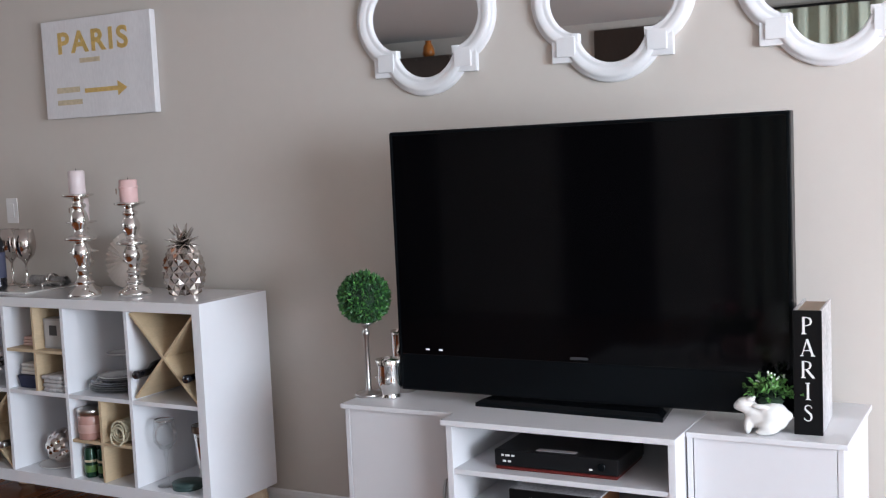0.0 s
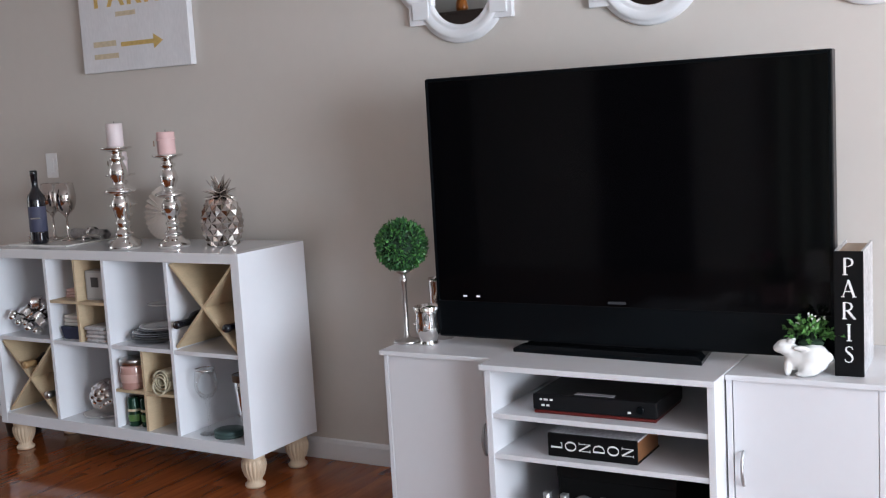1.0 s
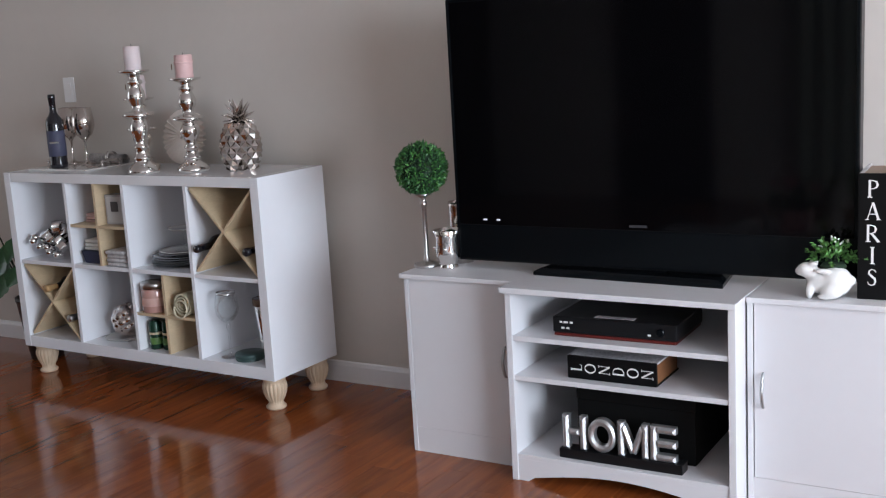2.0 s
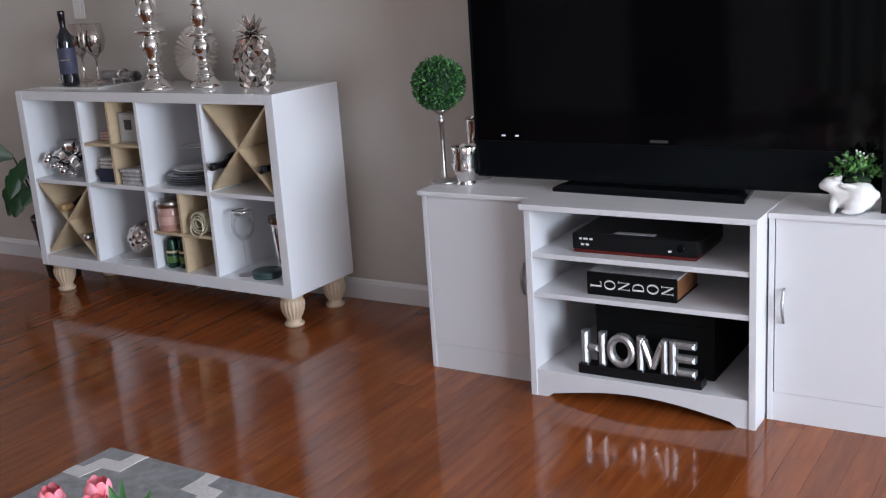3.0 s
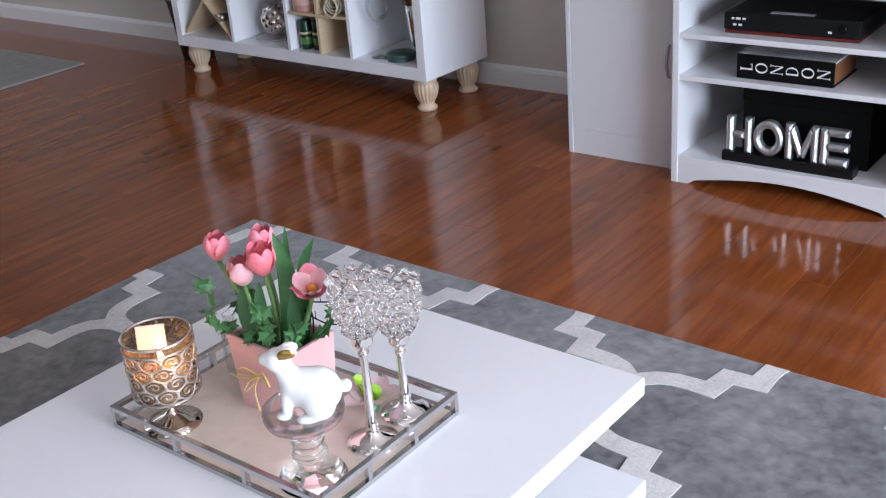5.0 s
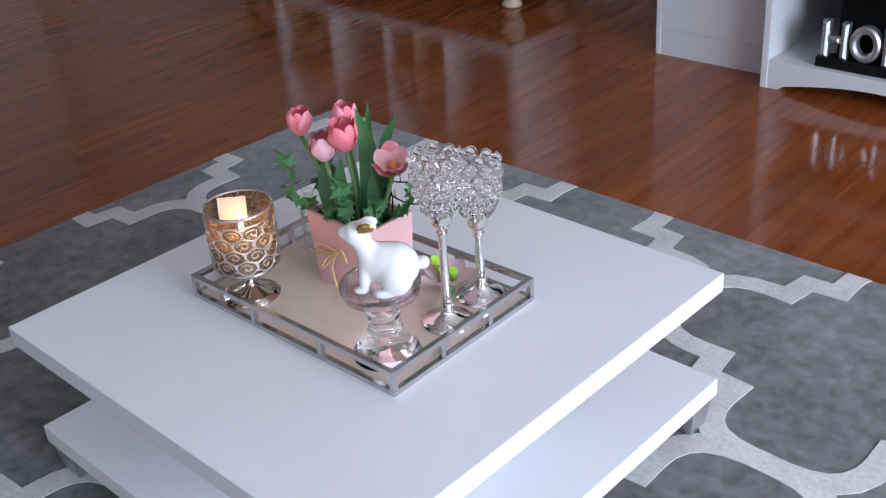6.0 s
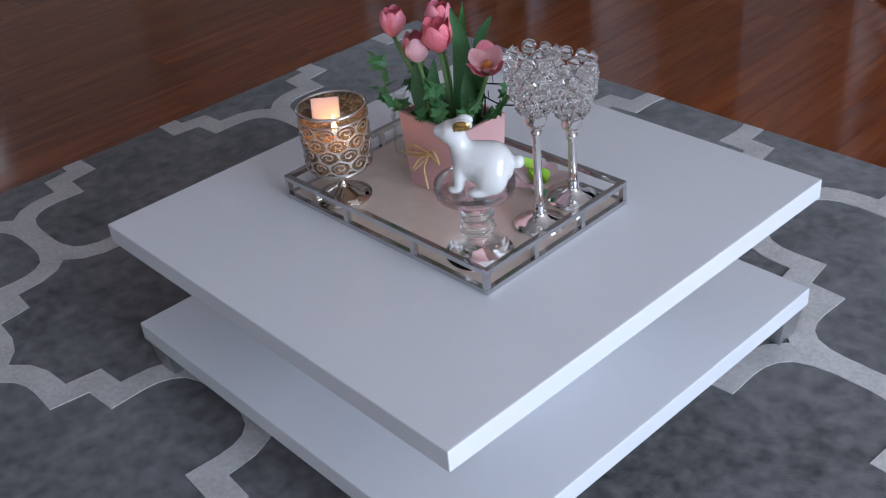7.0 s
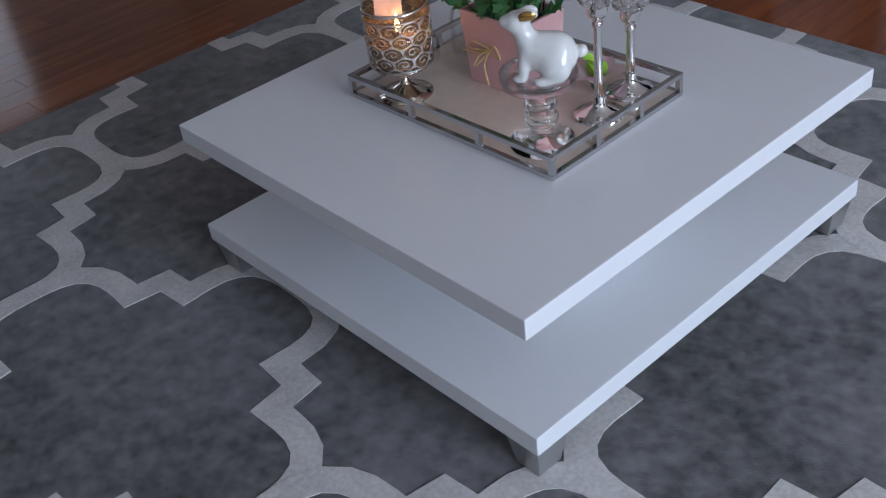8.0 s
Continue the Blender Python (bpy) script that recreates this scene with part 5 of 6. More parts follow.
def bevel_letter(ch):
    """Thick capital from flat bars with chamfered mirror faces."""
    bm = bmesh.new()
    hh, t, d = 0.108, 0.021, 0.028

    def bar(x0, z0, x1, z1, w=t):
        v = Vector((x1 - x0, 0, z1 - z0))
        L, a = v.length, math.degrees(math.atan2(v.z, v.x))
        b2 = boxed(0, L, -d, 0, -w / 2, w / 2)
        fr = [e for e in b2.edges if all(q.co.y < -d + 1e-4 for q in e.verts)]
        bmesh.ops.bevel(b2, geom=fr, offset=min(w * 0.36, 0.0075), segments=1, affect="EDGES")
        bmesh.ops.transform(b2, matrix=pose(x0, 0, z0, 0, -a, 0), verts=b2.verts)
        tmp = bpy.data.meshes.new("bar")
        b2.to_mesh(tmp)
        b2.free()
        bm.from_mesh(tmp)
        bpy.data.meshes.remove(tmp)
    if ch == "H":
        bar(t / 2, 0, t / 2, hh)
        bar(0.078 - t / 2, 0, 0.078 - t / 2, hh)
        bar(t, hh / 2, 0.078 - t, hh / 2)
        return bm, 0.078
    if ch == "M":
        bar(t / 2, 0, t / 2, hh)
        bar(0.098 - t / 2, 0, 0.098 - t / 2, hh)
        bar(t * 0.8, hh - 0.012, 0.049, 0.012, t * 0.9)
        bar(0.049, 0.012, 0.098 - t * 0.8, hh - 0.012, t * 0.9)
        return bm, 0.098
    if ch == "E":
        bar(t / 2, 0, t / 2, hh)
        for z in (t / 2, hh / 2, hh - t / 2):
            bar(t, z, 0.080, z)
        return bm, 0.080
    n = 28
    prof = [(1.0, 0), (1.0, -d + 0.006), (0.86, -d), (0.72, -d), (0.58, -d + 0.006), (0.58, 0)]
    rings = [[bm.verts.new((0.046 + 0.046 * f * math.cos(2 * math.pi * i / n) * (1 if f > 0.6 else 0.93), y, hh / 2 + hh / 2 * f * math.sin(2 * math.pi * i / n))) for f, y in prof] for i in range(n)]
    for i in range(n):
        a, b3 = rings[i], rings[(i + 1) % n]
        for k in range(len(prof) - 1):
            bm.faces.new((a[k], a[k + 1], b3[k + 1], b3[k]))
    return bm, 0.092


x = 0.008
for ch in "HOME":
    bm, w = bevel_letter(ch)
    part("letter", bm, M_FACET, hs, "bevelled mirror letter", at=pose(x, 0.034, 0.030))
    x += w + 0.0055

# ---------------------------------------------------------------- potted plant beside the shelf unit
M_POT = mat("dark_brown_pot", (0.014, 0.010, 0.009), 0.4, vary=0.15)
M_BIGLEAF = mat("dark_glossy_leaf", (0.030, 0.115, 0.042), 0.35, vary=0.6, scale=12, coat=0.0, spec=0.5)
pp = thing("potted_plant", pose(-1.665, 0.245, 0), "dark potted houseplant with broad glossy green leaves", "plant")
part("pot", lathe([(0, 0), (0.072, 0), (0.076, 0.004), (0.112, 0.285), (0.116, 0.288), (0.116, 0.305), (0.108, 0.305), (0.104, 0.28), (0, 0.275)], 40), M_POT, pp, smooth=True, at=pose(0.055, 0.02, 0))
part("soil", lathe([(0, 0.281), (0.06, 0.284), (0.101, 0.28)], 32), M_CORE, pp, at=pose(0.055, 0.02, 0))


def big_leaf(tip, root, w, droop):
    bm = bmesh.new()
    a, b = Vector(root), Vector(tip)
    d = (b - a)
    L = d.length
    d.normalize()
    s = d.cross(Vector((0.25, -1, 0.35))).normalized()
    nrm = s.cross(d).normalized()
    rows = []
    n = 10
    for i in range(n + 1):
        u = i / n
        ww = w * (math.sin(math.pi * min(u * 0.93 + 0.05, 1)) ** 0.8) * (0.86 + 0.14 * math.cos(u * 19))
        c = a + d * L * u - Vector((0, 0, droop * u * u))
        rows.append([bm.verts.new(c + s * ww * k + nrm * abs(k) * ww * 0.25) for k in (-1, -0.5, 0, 0.5, 1)])
    for p, q in zip(rows, rows[1:]):
        for k in range(4):
            bm.faces.new((p[k], p[k + 1], q[k + 1], q[k]))
    return bm


for tip, root, w, dr in (((-0.50, 0.05, 0.60), (-0.20, 0.03, 0.57), 0.055, 0.01), ((-0.31, 0.03, 0.27), (-0.15, 0.02, 0.52), 0.072, 0.0), ((-0.17, -0.05, 0.38), (-0.10, 0.0, 0.55), 0.055, 0.0),
                         ((-0.20, -0.02, 0.28), (-0.12, 0.0, 0.46), 0.065, 0.0), ((-0.26, 0.06, 0.44), (-0.10, 0.03, 0.52), 0.05, 0.02), ((0.02, -0.11, 0.50), (0.0, -0.02, 0.60), 0.05, 0.02), ((-0.03, -0.09, 0.36), (0.0, -0.03, 0.45), 0.05, 0.0)):
    lf = part("leaf", big_leaf(tip, root, w, dr), M_BIGLEAF, pp, smooth=True)
    part("stalk", tube(smoothed([(0.0, 0, 0.28), (root[0] * 0.5, root[1] * 0.5, (0.28 + root[2]) / 2), root], 5), 0.004, 6), M_CORE, lf, smooth=True)

# ---------------------------------------------------------------- tray on the coffee table
YX, YY, YL, YR = 1.7259, -2.3632, 0.448, 0.310
M_TRAYMIRROR = mat("rose_marble_base", (0.66, 0.54, 0.455), 0.18, vary=0.16, scale=2.2, coat=1.0)
ty = thing("silver_tray", pose(YX, YY, TZ + 0.0002, 0, 0, 0.0), "rectangular silver tray with open rails and glossy rose base", "tray")
RH = 0.040
M_RAIL = mat("tray_rail_nickel", (0.56, 0.56, 0.57), 0.16, 1.0, vary=0.06, scale=20)
part("tray_base", boxed(-YL + 0.004, -0.004, 0.004, YR - 0.004, 0.001, 0.008, 0.001), M_TRAYMIRROR, ty, "glossy rose marbled base")
for z0, z1 in ((0.0, 0.0085), (RH - 0.0085, RH)):
    for x0, x1, y0, y1 in ((-YL, 0, 0, 0.009), (-YL, 0, YR - 0.009, YR), (-YL, -YL + 0.009, 0.0092, YR - 0.0092), (-0.009, 0, 0.0092, YR - 0.0092)):
        part("rail", boxed(x0, x1, y0, y1, z0, z1, 0.001), M_RAIL, ty)
posts = [(-YL * k / 3 if 0 < k < 3 else (-YL + 0.0045 if k == 3 else -0.0045), yy) for k in range(4) for yy in (0.0045, YR - 0.0045)]
posts += [(xx, YR * k / 3) for k in (1, 2) for xx in (-0.0045, -YL + 0.0045)]
for x, y in posts:
    part("post", boxed(x - 0.0042, x + 0.0042, y - 0.0042, y + 0.0042, 0.0086, RH - 0.0086), M_RAIL, ty)
TZT = TZ + 0.0085

# candle in a filigree holder
ch = thing("candle_holder", pose(1.363, -2.311, TZT), "lit candle in a footed glass holder with silver filigree", "candle holder")
part("foot", lathe([(0, 0), (0.044, 0), (0.045, 0.003), (0.030, 0.008), (0.012, 0.018), (0.006, 0.026), (0.005, 0.040), (0.012, 0.048), (0.03, 0.052), (0.046, 0.054), (0.046, 0.057), (0, 0.057)], 40), mat("warm_nickel", (0.62, 0.55, 0.47), 0.10, 1.0, vary=0.05), ch, "polished nickel foot", True)
ZC0, ZC1, RC = 0.0575, 0.158, 0.053
hg = part("glass_cup", lathe([(0, ZC0), (RC - 0.006, ZC0), (RC - 0.003, ZC0 + 0.006), (RC, ZC1), (RC - 0.0022, ZC1), (RC - 0.005, ZC0 + 0.008), (0, ZC0 + 0.003)], 48), M_CUPGLASS, ch, smooth=True)
hg.visible_shadow = False
part("rim", lathe([(RC, ZC1 - 0.003), (RC + 0.002, ZC1 - 0.001), (RC + 0.001, ZC1 + 0.002), (RC - 0.002, ZC1 + 0.002), (RC - 0.003, ZC1)], 48), M_CHROME, hg, smooth=True)
# cream wax, with some of the flame's orange light in its base colour
M_WAX = mat("flame_tinted_wax", (0.85, 0.64, 0.42), 0.5, vary=0.03)
wb = M_WAX.node_tree.nodes["Principled BSDF"]
wb.inputs["Subsurface Weight"].default_value, wb.inputs["Subsurface Radius"].default_value = 0.5, (0.02, 0.01, 0.004)
wx = part("wax", lathe([(0, ZC0 + 0.004), (RC - 0.010, ZC0 + 0.005), (RC - 0.008, ZC0 + 0.046), (0, ZC0 + 0.043)], 40), M_WAX, ch, "cream wax", True)
part("wick", tube([(0, 0, ZC0 + 0.043), (0.001, 0, ZC0 + 0.052)], 0.001, 6), M_BLACK, wx)
part("flame", lathe([(0, ZC0 + 0.051), (0.0035, ZC0 + 0.056), (0.0048, ZC0 + 0.062), (0.003, ZC0 + 0.073), (0, ZC0 + 0.086)], 16), glow("candle_flame", (1.0, 0.62, 0.22), 60.0), wx, "small yellow flame", True)
# pale sheet added for the window's reflection in the upper glass
part("paper_tag", boxed(-0.022, 0.022, -0.0006, 0.0006, 0, 0.042), mat("pink_reflection", (0.60, 0.42, 0.39), 0.7, vary=0.03), ch, "pink card standing in for a window reflection on the cup", at=pose(-0.026, 0.006, ZC1 - 0.042, -18, 0, 45))


def filigree():
    bm = bmesh.new()

    def on(a, z, out=0.0012):
        r = RC - 0.003 + 0.003 * (z - ZC0) / (ZC1 - ZC0) + out
        return (r * math.cos(a), r * math.sin(a), z)
    for z in (ZC0 + 0.004, ZC1 - 0.013):
        tube([on(2 * math.pi * i / 48, z) for i in range(48)], 0.0013, 5, bm, closed=True)
    n, rows = 10, 4
    step = (ZC1 - ZC0 - 0.024) / rows
    for m in range(rows):
        zc = ZC0 + 0.008 + step * (m + 0.5)
        for k in range(n):
            a0 = 2 * math.pi * (k + 0.5 * (m % 2)) / n
            w, hz = math.pi / n, step * 0.62
            s = 1 if (k * 7 + m * 3) % 5 < 2 else -1
            tube([on(a0 + w * 0.98 * math.cos(t * 0.524), zc + hz * math.sin(t * 0.524)) for t in range(12)], 0.0013, 5, bm, closed=True)
            curl = []
            for i in range(13):
                t = i / 12 * 6.6
                r = 0.66 - 0.078 * t
                curl.append(on(a0 + s * w * r * math.cos(t), zc + hz * r * math.sin(t)))
            tube(curl, 0.0012, 5, bm)
            for d in (-1, 1):
                ball(bm, on(a0 + w, zc + d * hz * 0.5), 0.0026, 1)
    return bm


part("filigree", filigree(), M_STEEL, ch, "silver scrollwork", True)
lamp = bpy.data.lights.new("candle_light", "POINT")
lamp.energy, lamp.color, lamp.shadow_soft_size = 0.7, (1.0, 0.47, 0.14), 0.006
new("candle_light", lamp).location = (1.363, -2.311, TZT + ZC0 + 0.066)

# tulips in a pink pot
M_PINKPOT = mat("pink_ceramic_pot", (0.70, 0.40, 0.39), 0.55, vary=0.04, scale=8, bump=0.04)
fp = thing("tulip_pot", pose(1.480, -2.172, TZT, 0, 0, -2), "artificial pink tulips and ivy in a square pink pot", "flower pot")


def square_pot():
    bm = bmesh.new()
    loops = []
    for hx2, hy2, z in ((0.060, 0.044, 0.0), (0.068, 0.049, 0.122), (0.068, 0.049, 0.125), (0.063, 0.044, 0.125), (0.061, 0.042, 0.105)):
        loops.append([bm.verts.new((sx * hx2, sy * hy2, z)) for sx, sy in ((-1, -1), (1, -1), (1, 1), (-1, 1))])
    for p, q in zip(loops, loops[1:]):
        for i in range(4):
            bm.faces.new((p[i], p[(i + 1) % 4], q[(i + 1) % 4], q[i]))
    bm.faces.new(loops[0])
    return bm


part("pot", square_pot(), M_PINKPOT, fp, "square pink pot")
part("soil", boxed(-0.0615, 0.0615, -0.0425, 0.0425, 0.100, 0.106), M_CORE, fp)
M_RAFFIA = mat("raffia", (0.60, 0.42, 0.18), 0.8, vary=0.2, scale=60)
rf = bmesh.new()
for pts in ([(-0.004, -0.049, 0.072), (-0.03, -0.058, 0.082), (-0.045, -0.056, 0.066), (-0.004, -0.05, 0.070)], [(-0.002, -0.049, 0.072), (0.02, -0.060, 0.088), (0.028, -0.058, 0.066), (-0.002, -0.05, 0.07)],
            [(-0.003, -0.05, 0.07), (-0.012, -0.056, 0.045), (-0.004, -0.058, 0.012)], [(-0.003, -0.05, 0.07), (-0.035, -0.056, 0.06), (-0.062, -0.058, 0.062)], [(0, -0.05, 0.072), (-0.02, -0.058, 0.06), (-0.03, -0.062, 0.04), (-0.002, -0.051, 0.069)]):
    tube(smoothed(pts, 6), 0.0016, 5, rf)
part("raffia_bow", rf, M_RAFFIA, fp, "straw-coloured raffia bow", True)
PINKS = [mat("tulip_deep_pink", (0.90, 0.22, 0.27), 0.55, vary=0.30, scale=18), mat("tulip_pink", (0.89, 0.29, 0.36), 0.55, vary=0.30, scale=18), mat("tulip_pale_pink", (0.91, 0.50, 0.54), 0.55, vary=0.22, scale=18)]
M_ORANGE = mat("orange_stamen", (0.75, 0.28, 0.05), 0.6, vary=0.2)
M_STEM = mat("tulip_stem", (0.16, 0.30, 0.10), 0.5, vary=0.15)
M_TLEAF = mat("tulip_leaf", (0.05, 0.16, 0.05), 0.4, vary=0.35, scale=10, stretch=(3, 3, 1))
M_IVY = mat("ivy_leaf", (0.09, 0.25, 0.09), 0.45, vary=0.45, scale=25)


def petal_mesh(L, w, flare, material):
    """A broad cupped petal with a rounded tip, wrapped round the bloom's axis."""
    bm = bmesh.new()
    rows = []
    for i in range(10):
        u = i / 9
        if flare > 0.02:
            r = w * (0.30 + 0.72 * u) + flare * u * u * 0.25
        else:
            r = 0.002 + w * math.sin(math.pi * (0.06 + 0.74 * u)) ** 0.75 + flare * u * u
        hw = w * 1.05 * math.sin(math.pi * (0.12 + 0.76 * u)) ** 0.6
        row = []
        for k in (-1, -0.66, -0.33, 0, 0.33, 0.66, 1):
            th = k * min(hw / max(r, 0.004), 1.15)
            rr = r * (1 + 0.05 * abs(k))
            row.append(bm.verts.new((rr * math.sin(th), -rr * math.cos(th), L * u - 0.20 * L * k * k * u * u)))
        rows.append(row)
    for p, q in zip(rows, rows[1:]):
        for k in range(6):
            bm.faces.new((p[k], p[k + 1], q[k + 1], q[k]))
    return mesh_of("petal", bm, material, True)


def tulip(x, y, z, tilt, turn, L, w, flare, pal, root):
    head = part("bloom", lathe([(0, 0), (0.006, 0.001), (0.008, 0.006), (0, 0.010)], 12), M_STEM, fp, smooth=True, at=pose(x, y, z, 0, 0, turn) @ pose(0, 0, 0, tilt, 0, 0))
    meshes = [petal_mesh(L, w, flare, PINKS[pal]), petal_mesh(L * 0.97, w * 0.88, flare * 0.7, PINKS[max(pal - 1, 0)])]
    for k in range(6):
        o = new("petal", meshes[k % 2])
        o.parent, o.matrix_basis = head, pose(0, 0, 0.002, 0, 0, 60 * k + 8)
    if flare > 0.02:
        b = bmesh.new()
        ball(b, (0, 0, L * 0.36), 0.0075, 2, (1, 1, 1.4))
        part("stamens", b, M_ORANGE, head, "orange stamens", True)
    part("stem", tube(smoothed([root, ((root[0] + x) / 2 + 0.006, (root[1] + y) / 2, (root[2] + z) / 2), (x, y, z)], 6), 0.0035, 8), M_STEM, fp, smooth=True)


# each bloom: its base, lean and size
tulip(-0.114, -0.006, 0.224, 5, 90, 0.044, 0.0180, 0.001, 1, (-0.03, -0.01, 0.104))
tulip(-0.012, -0.001, 0.222, 8, 20, 0.050, 0.0205, 0.004, 0, (-0.005, 0, 0.104))
tulip(-0.038, 0.022, 0.240, -4, 0, 0.044, 0.0175, 0.002, 1, (-0.012, 0.015, 0.104))
tulip(-0.052, -0.012, 0.200, 8, 40, 0.046, 0.0190, 0.001, 2, (-0.025, -0.02, 0.104))
tulip(0.078, 0.010, 0.208, 26, 40, 0.036, 0.0185, 0.024, 2, (0.025, 0, 0.104))


def strap_leaf(pts, w):
    bm = bmesh.new()
    line = smoothed(pts, 5)
    n = len(line)
    rows = []
    for i, p in enumerate(line):
        u = i / (n - 1)
        d = (line[min(i + 1, n - 1)] - line[max(i - 1, 0)]).normalized()
        s = d.cross(Vector((0.6, -0.8, 0.1))).normalized()
        nn = s.cross(d)
        ww = w * (math.sin(math.pi * (0.22 + 0.78 * u)) ** 0.75) if u < 1 else 0.0006
        rows.append([bm.verts.new(p + s * ww * k + nn * (abs(k) * ww * 0.35)) for k in (-1, 0, 1)])
    for p, q in zip(rows, rows[1:]):
        for k in range(2):
            bm.faces.new((p[k], p[k + 1], q[k + 1], q[k]))
    return bm


for pts, w in (([(0.01, 0.01, 0.104), (0.022, 0.012, 0.17), (0.02, 0.014, 0.24), (0.004, 0.012, 0.29)], 0.016), ([(-0.03, -0.01, 0.104), (-0.05, -0.012, 0.15), (-0.062, -0.01, 0.195)], 0.018), ([(0.03, 0.005, 0.104), (0.04, 0.0, 0.15), (0.034, 0.006, 0.20)], 0.013),
                ([(0.02, 0.03, 0.104), (0.036, 0.03, 0.18), (0.04, 0.034, 0.24), (0.066, 0.036, 0.285)], 0.011), ([(-0.01, -0.01, 0.104), (-0.02, -0.012, 0.16), (-0.03, 0.0, 0.205)], 0.012), ([(0.0, 0.03, 0.104), (0.0, 0.032, 0.20), (0.012, 0.03, 0.295)], 0.010)):
    part("tulip_leaf", strap_leaf(pts, w), M_TLEAF, fp, smooth=True)


def ivy_leaf_mesh():
    bm = bmesh.new()
    out = [(0, 0), (0.45, -0.12), (0.40, 0.22), (0.72, 0.42), (0.30, 0.55), (0, 1.0), (-0.30, 0.55), (-0.72, 0.42), (-0.40, 0.22), (-0.45, -0.12)]
    c = bm.verts.new((0, 0.35, 0.04))
    vs = [bm.verts.new((x, y, -0.10 * abs(x))) for x, y in out]
    for i in range(len(vs)):
        bm.faces.new((c, vs[i], vs[(i + 1) % len(vs)]))
    return mesh_of("ivy_leaf", bm, M_IVY)


IVY = ivy_leaf_mesh()
rg = random.Random(4)
for pts in ([(-0.045, -0.02, 0.106), (-0.075, -0.03, 0.122), (-0.105, -0.035, 0.118), (-0.13, -0.035, 0.140)], [(-0.05, 0.01, 0.106), (-0.075, 0.0, 0.135), (-0.085, -0.005, 0.155)], [(0.01, -0.03, 0.106), (0.02, -0.045, 0.135), (0.03, -0.05, 0.15)],
            [(0.04, -0.01, 0.106), (0.06, -0.02, 0.14), (0.075, -0.02, 0.16)], [(-0.01, -0.03, 0.106), (-0.02, -0.048, 0.125), (-0.015, -0.055, 0.14)], [(0.0, -0.02, 0.106), (0.005, -0.03, 0.16), (0.0, -0.035, 0.18)],
            [(-0.05, -0.03, 0.106), (-0.085, -0.045, 0.135), (-0.125, -0.03, 0.165), (-0.15, -0.02, 0.19)], [(-0.04, 0.03, 0.106), (-0.08, 0.02, 0.15), (-0.10, 0.02, 0.185)],
            [(0.05, 0.02, 0.106), (0.085, 0.02, 0.15), (0.095, 0.03, 0.175)]):
    line = smoothed(pts, 5)
    vine = part("ivy_stem", tube(line, 0.0011, 5), M_STEM, fp, smooth=True)
    for k in range(11):
        p = line[min(len(line) - 1, int(len(line) * (k + 1.4) / 12))]
        o = new("ivy_leaf", IVY)
        o.parent = vine
        o.matrix_basis = pose(*p, rg.uniform(10, 75), rg.uniform(-35, 35), rg.uniform(0, 360)) @ Matrix.Scale(rg.uniform(0.016, 0.027), 4)
wire = bmesh.new()
arc = [(0.055 + 0.05 * math.cos(a * 0.3), 0.055 + 0.03 * math.sin(a * 0.3), 0.155 + 0.006 * math.sin(a * 0.6)) for a in range(21)]
tube(arc, 0.0013, 5, wire, closed=True)
for k in range(0, 21, 2):
    x, y, z = arc[k]
    tube([(x, y, z), (x, y, z + 0.014)], 0.0008, 4, wire)
tube(smoothed([(0.04, 0.03, 0.104), (0.03, 0.045, 0.14), (0.02, 0.045, 0.157)], 4), 0.0013, 5, wire)
part("wire_loop", wire, M_BLACK, fp, "thin black wire loop")

# rabbit on a glass stand
st = thing("glass_stand", pose(1.653, -2.301, TZT) @ Matrix.Diagonal((0.94, 0.94, 1.38, 1)), "small clear glass pedestal stand under the rabbit", "cake stand")
part("pedestal", lathe([(0, 0), (0.050, 0), (0.053, 0.003), (0.050, 0.008), (0.034, 0.014), (0.020, 0.020), (0.017, 0.025), (0.026, 0.029), (0.028, 0.033), (0.026, 0.037), (0.017, 0.041), (0.024, 0.045), (0.026, 0.049), (0.024, 0.053), (0.017, 0.057), (0.024, 0.062), (0.025, 0.066), (0.022, 0.072), (0.0, 0.072)], 40), M_SOLIDGLASS, st, "ringed solid glass pedestal", True)
part("plate", lathe([(0, 0.0722), (0.050, 0.0725), (0.058, 0.075), (0.0605, 0.080), (0.0605, 0.087), (0.0585, 0.087), (0.056, 0.080), (0, 0.078)], 48), M_STANDGLASS, st, smooth=True)
for o in st.children:
    o.visible_shadow = False
fig = white_rabbit(pose(1.655, -2.299, TZT + 0.1083, 0, 0, 36), "glossy white ceramic rabbit figurine with a gold inner ear", "figurine", 0.81)

# crystal holders
M_CRYSTAL = glass("cut_crystal", (1, 1, 1), 0.0)
M_CRYSTAL.node_tree.nodes["Principled BSDF"].inputs["IOR"].default_value = 1.6


BEAD = mesh_of("crystal_bead", ball(bmesh.new(), (0, 0, 0), 0.0082, 2), M_CRYSTAL, True)


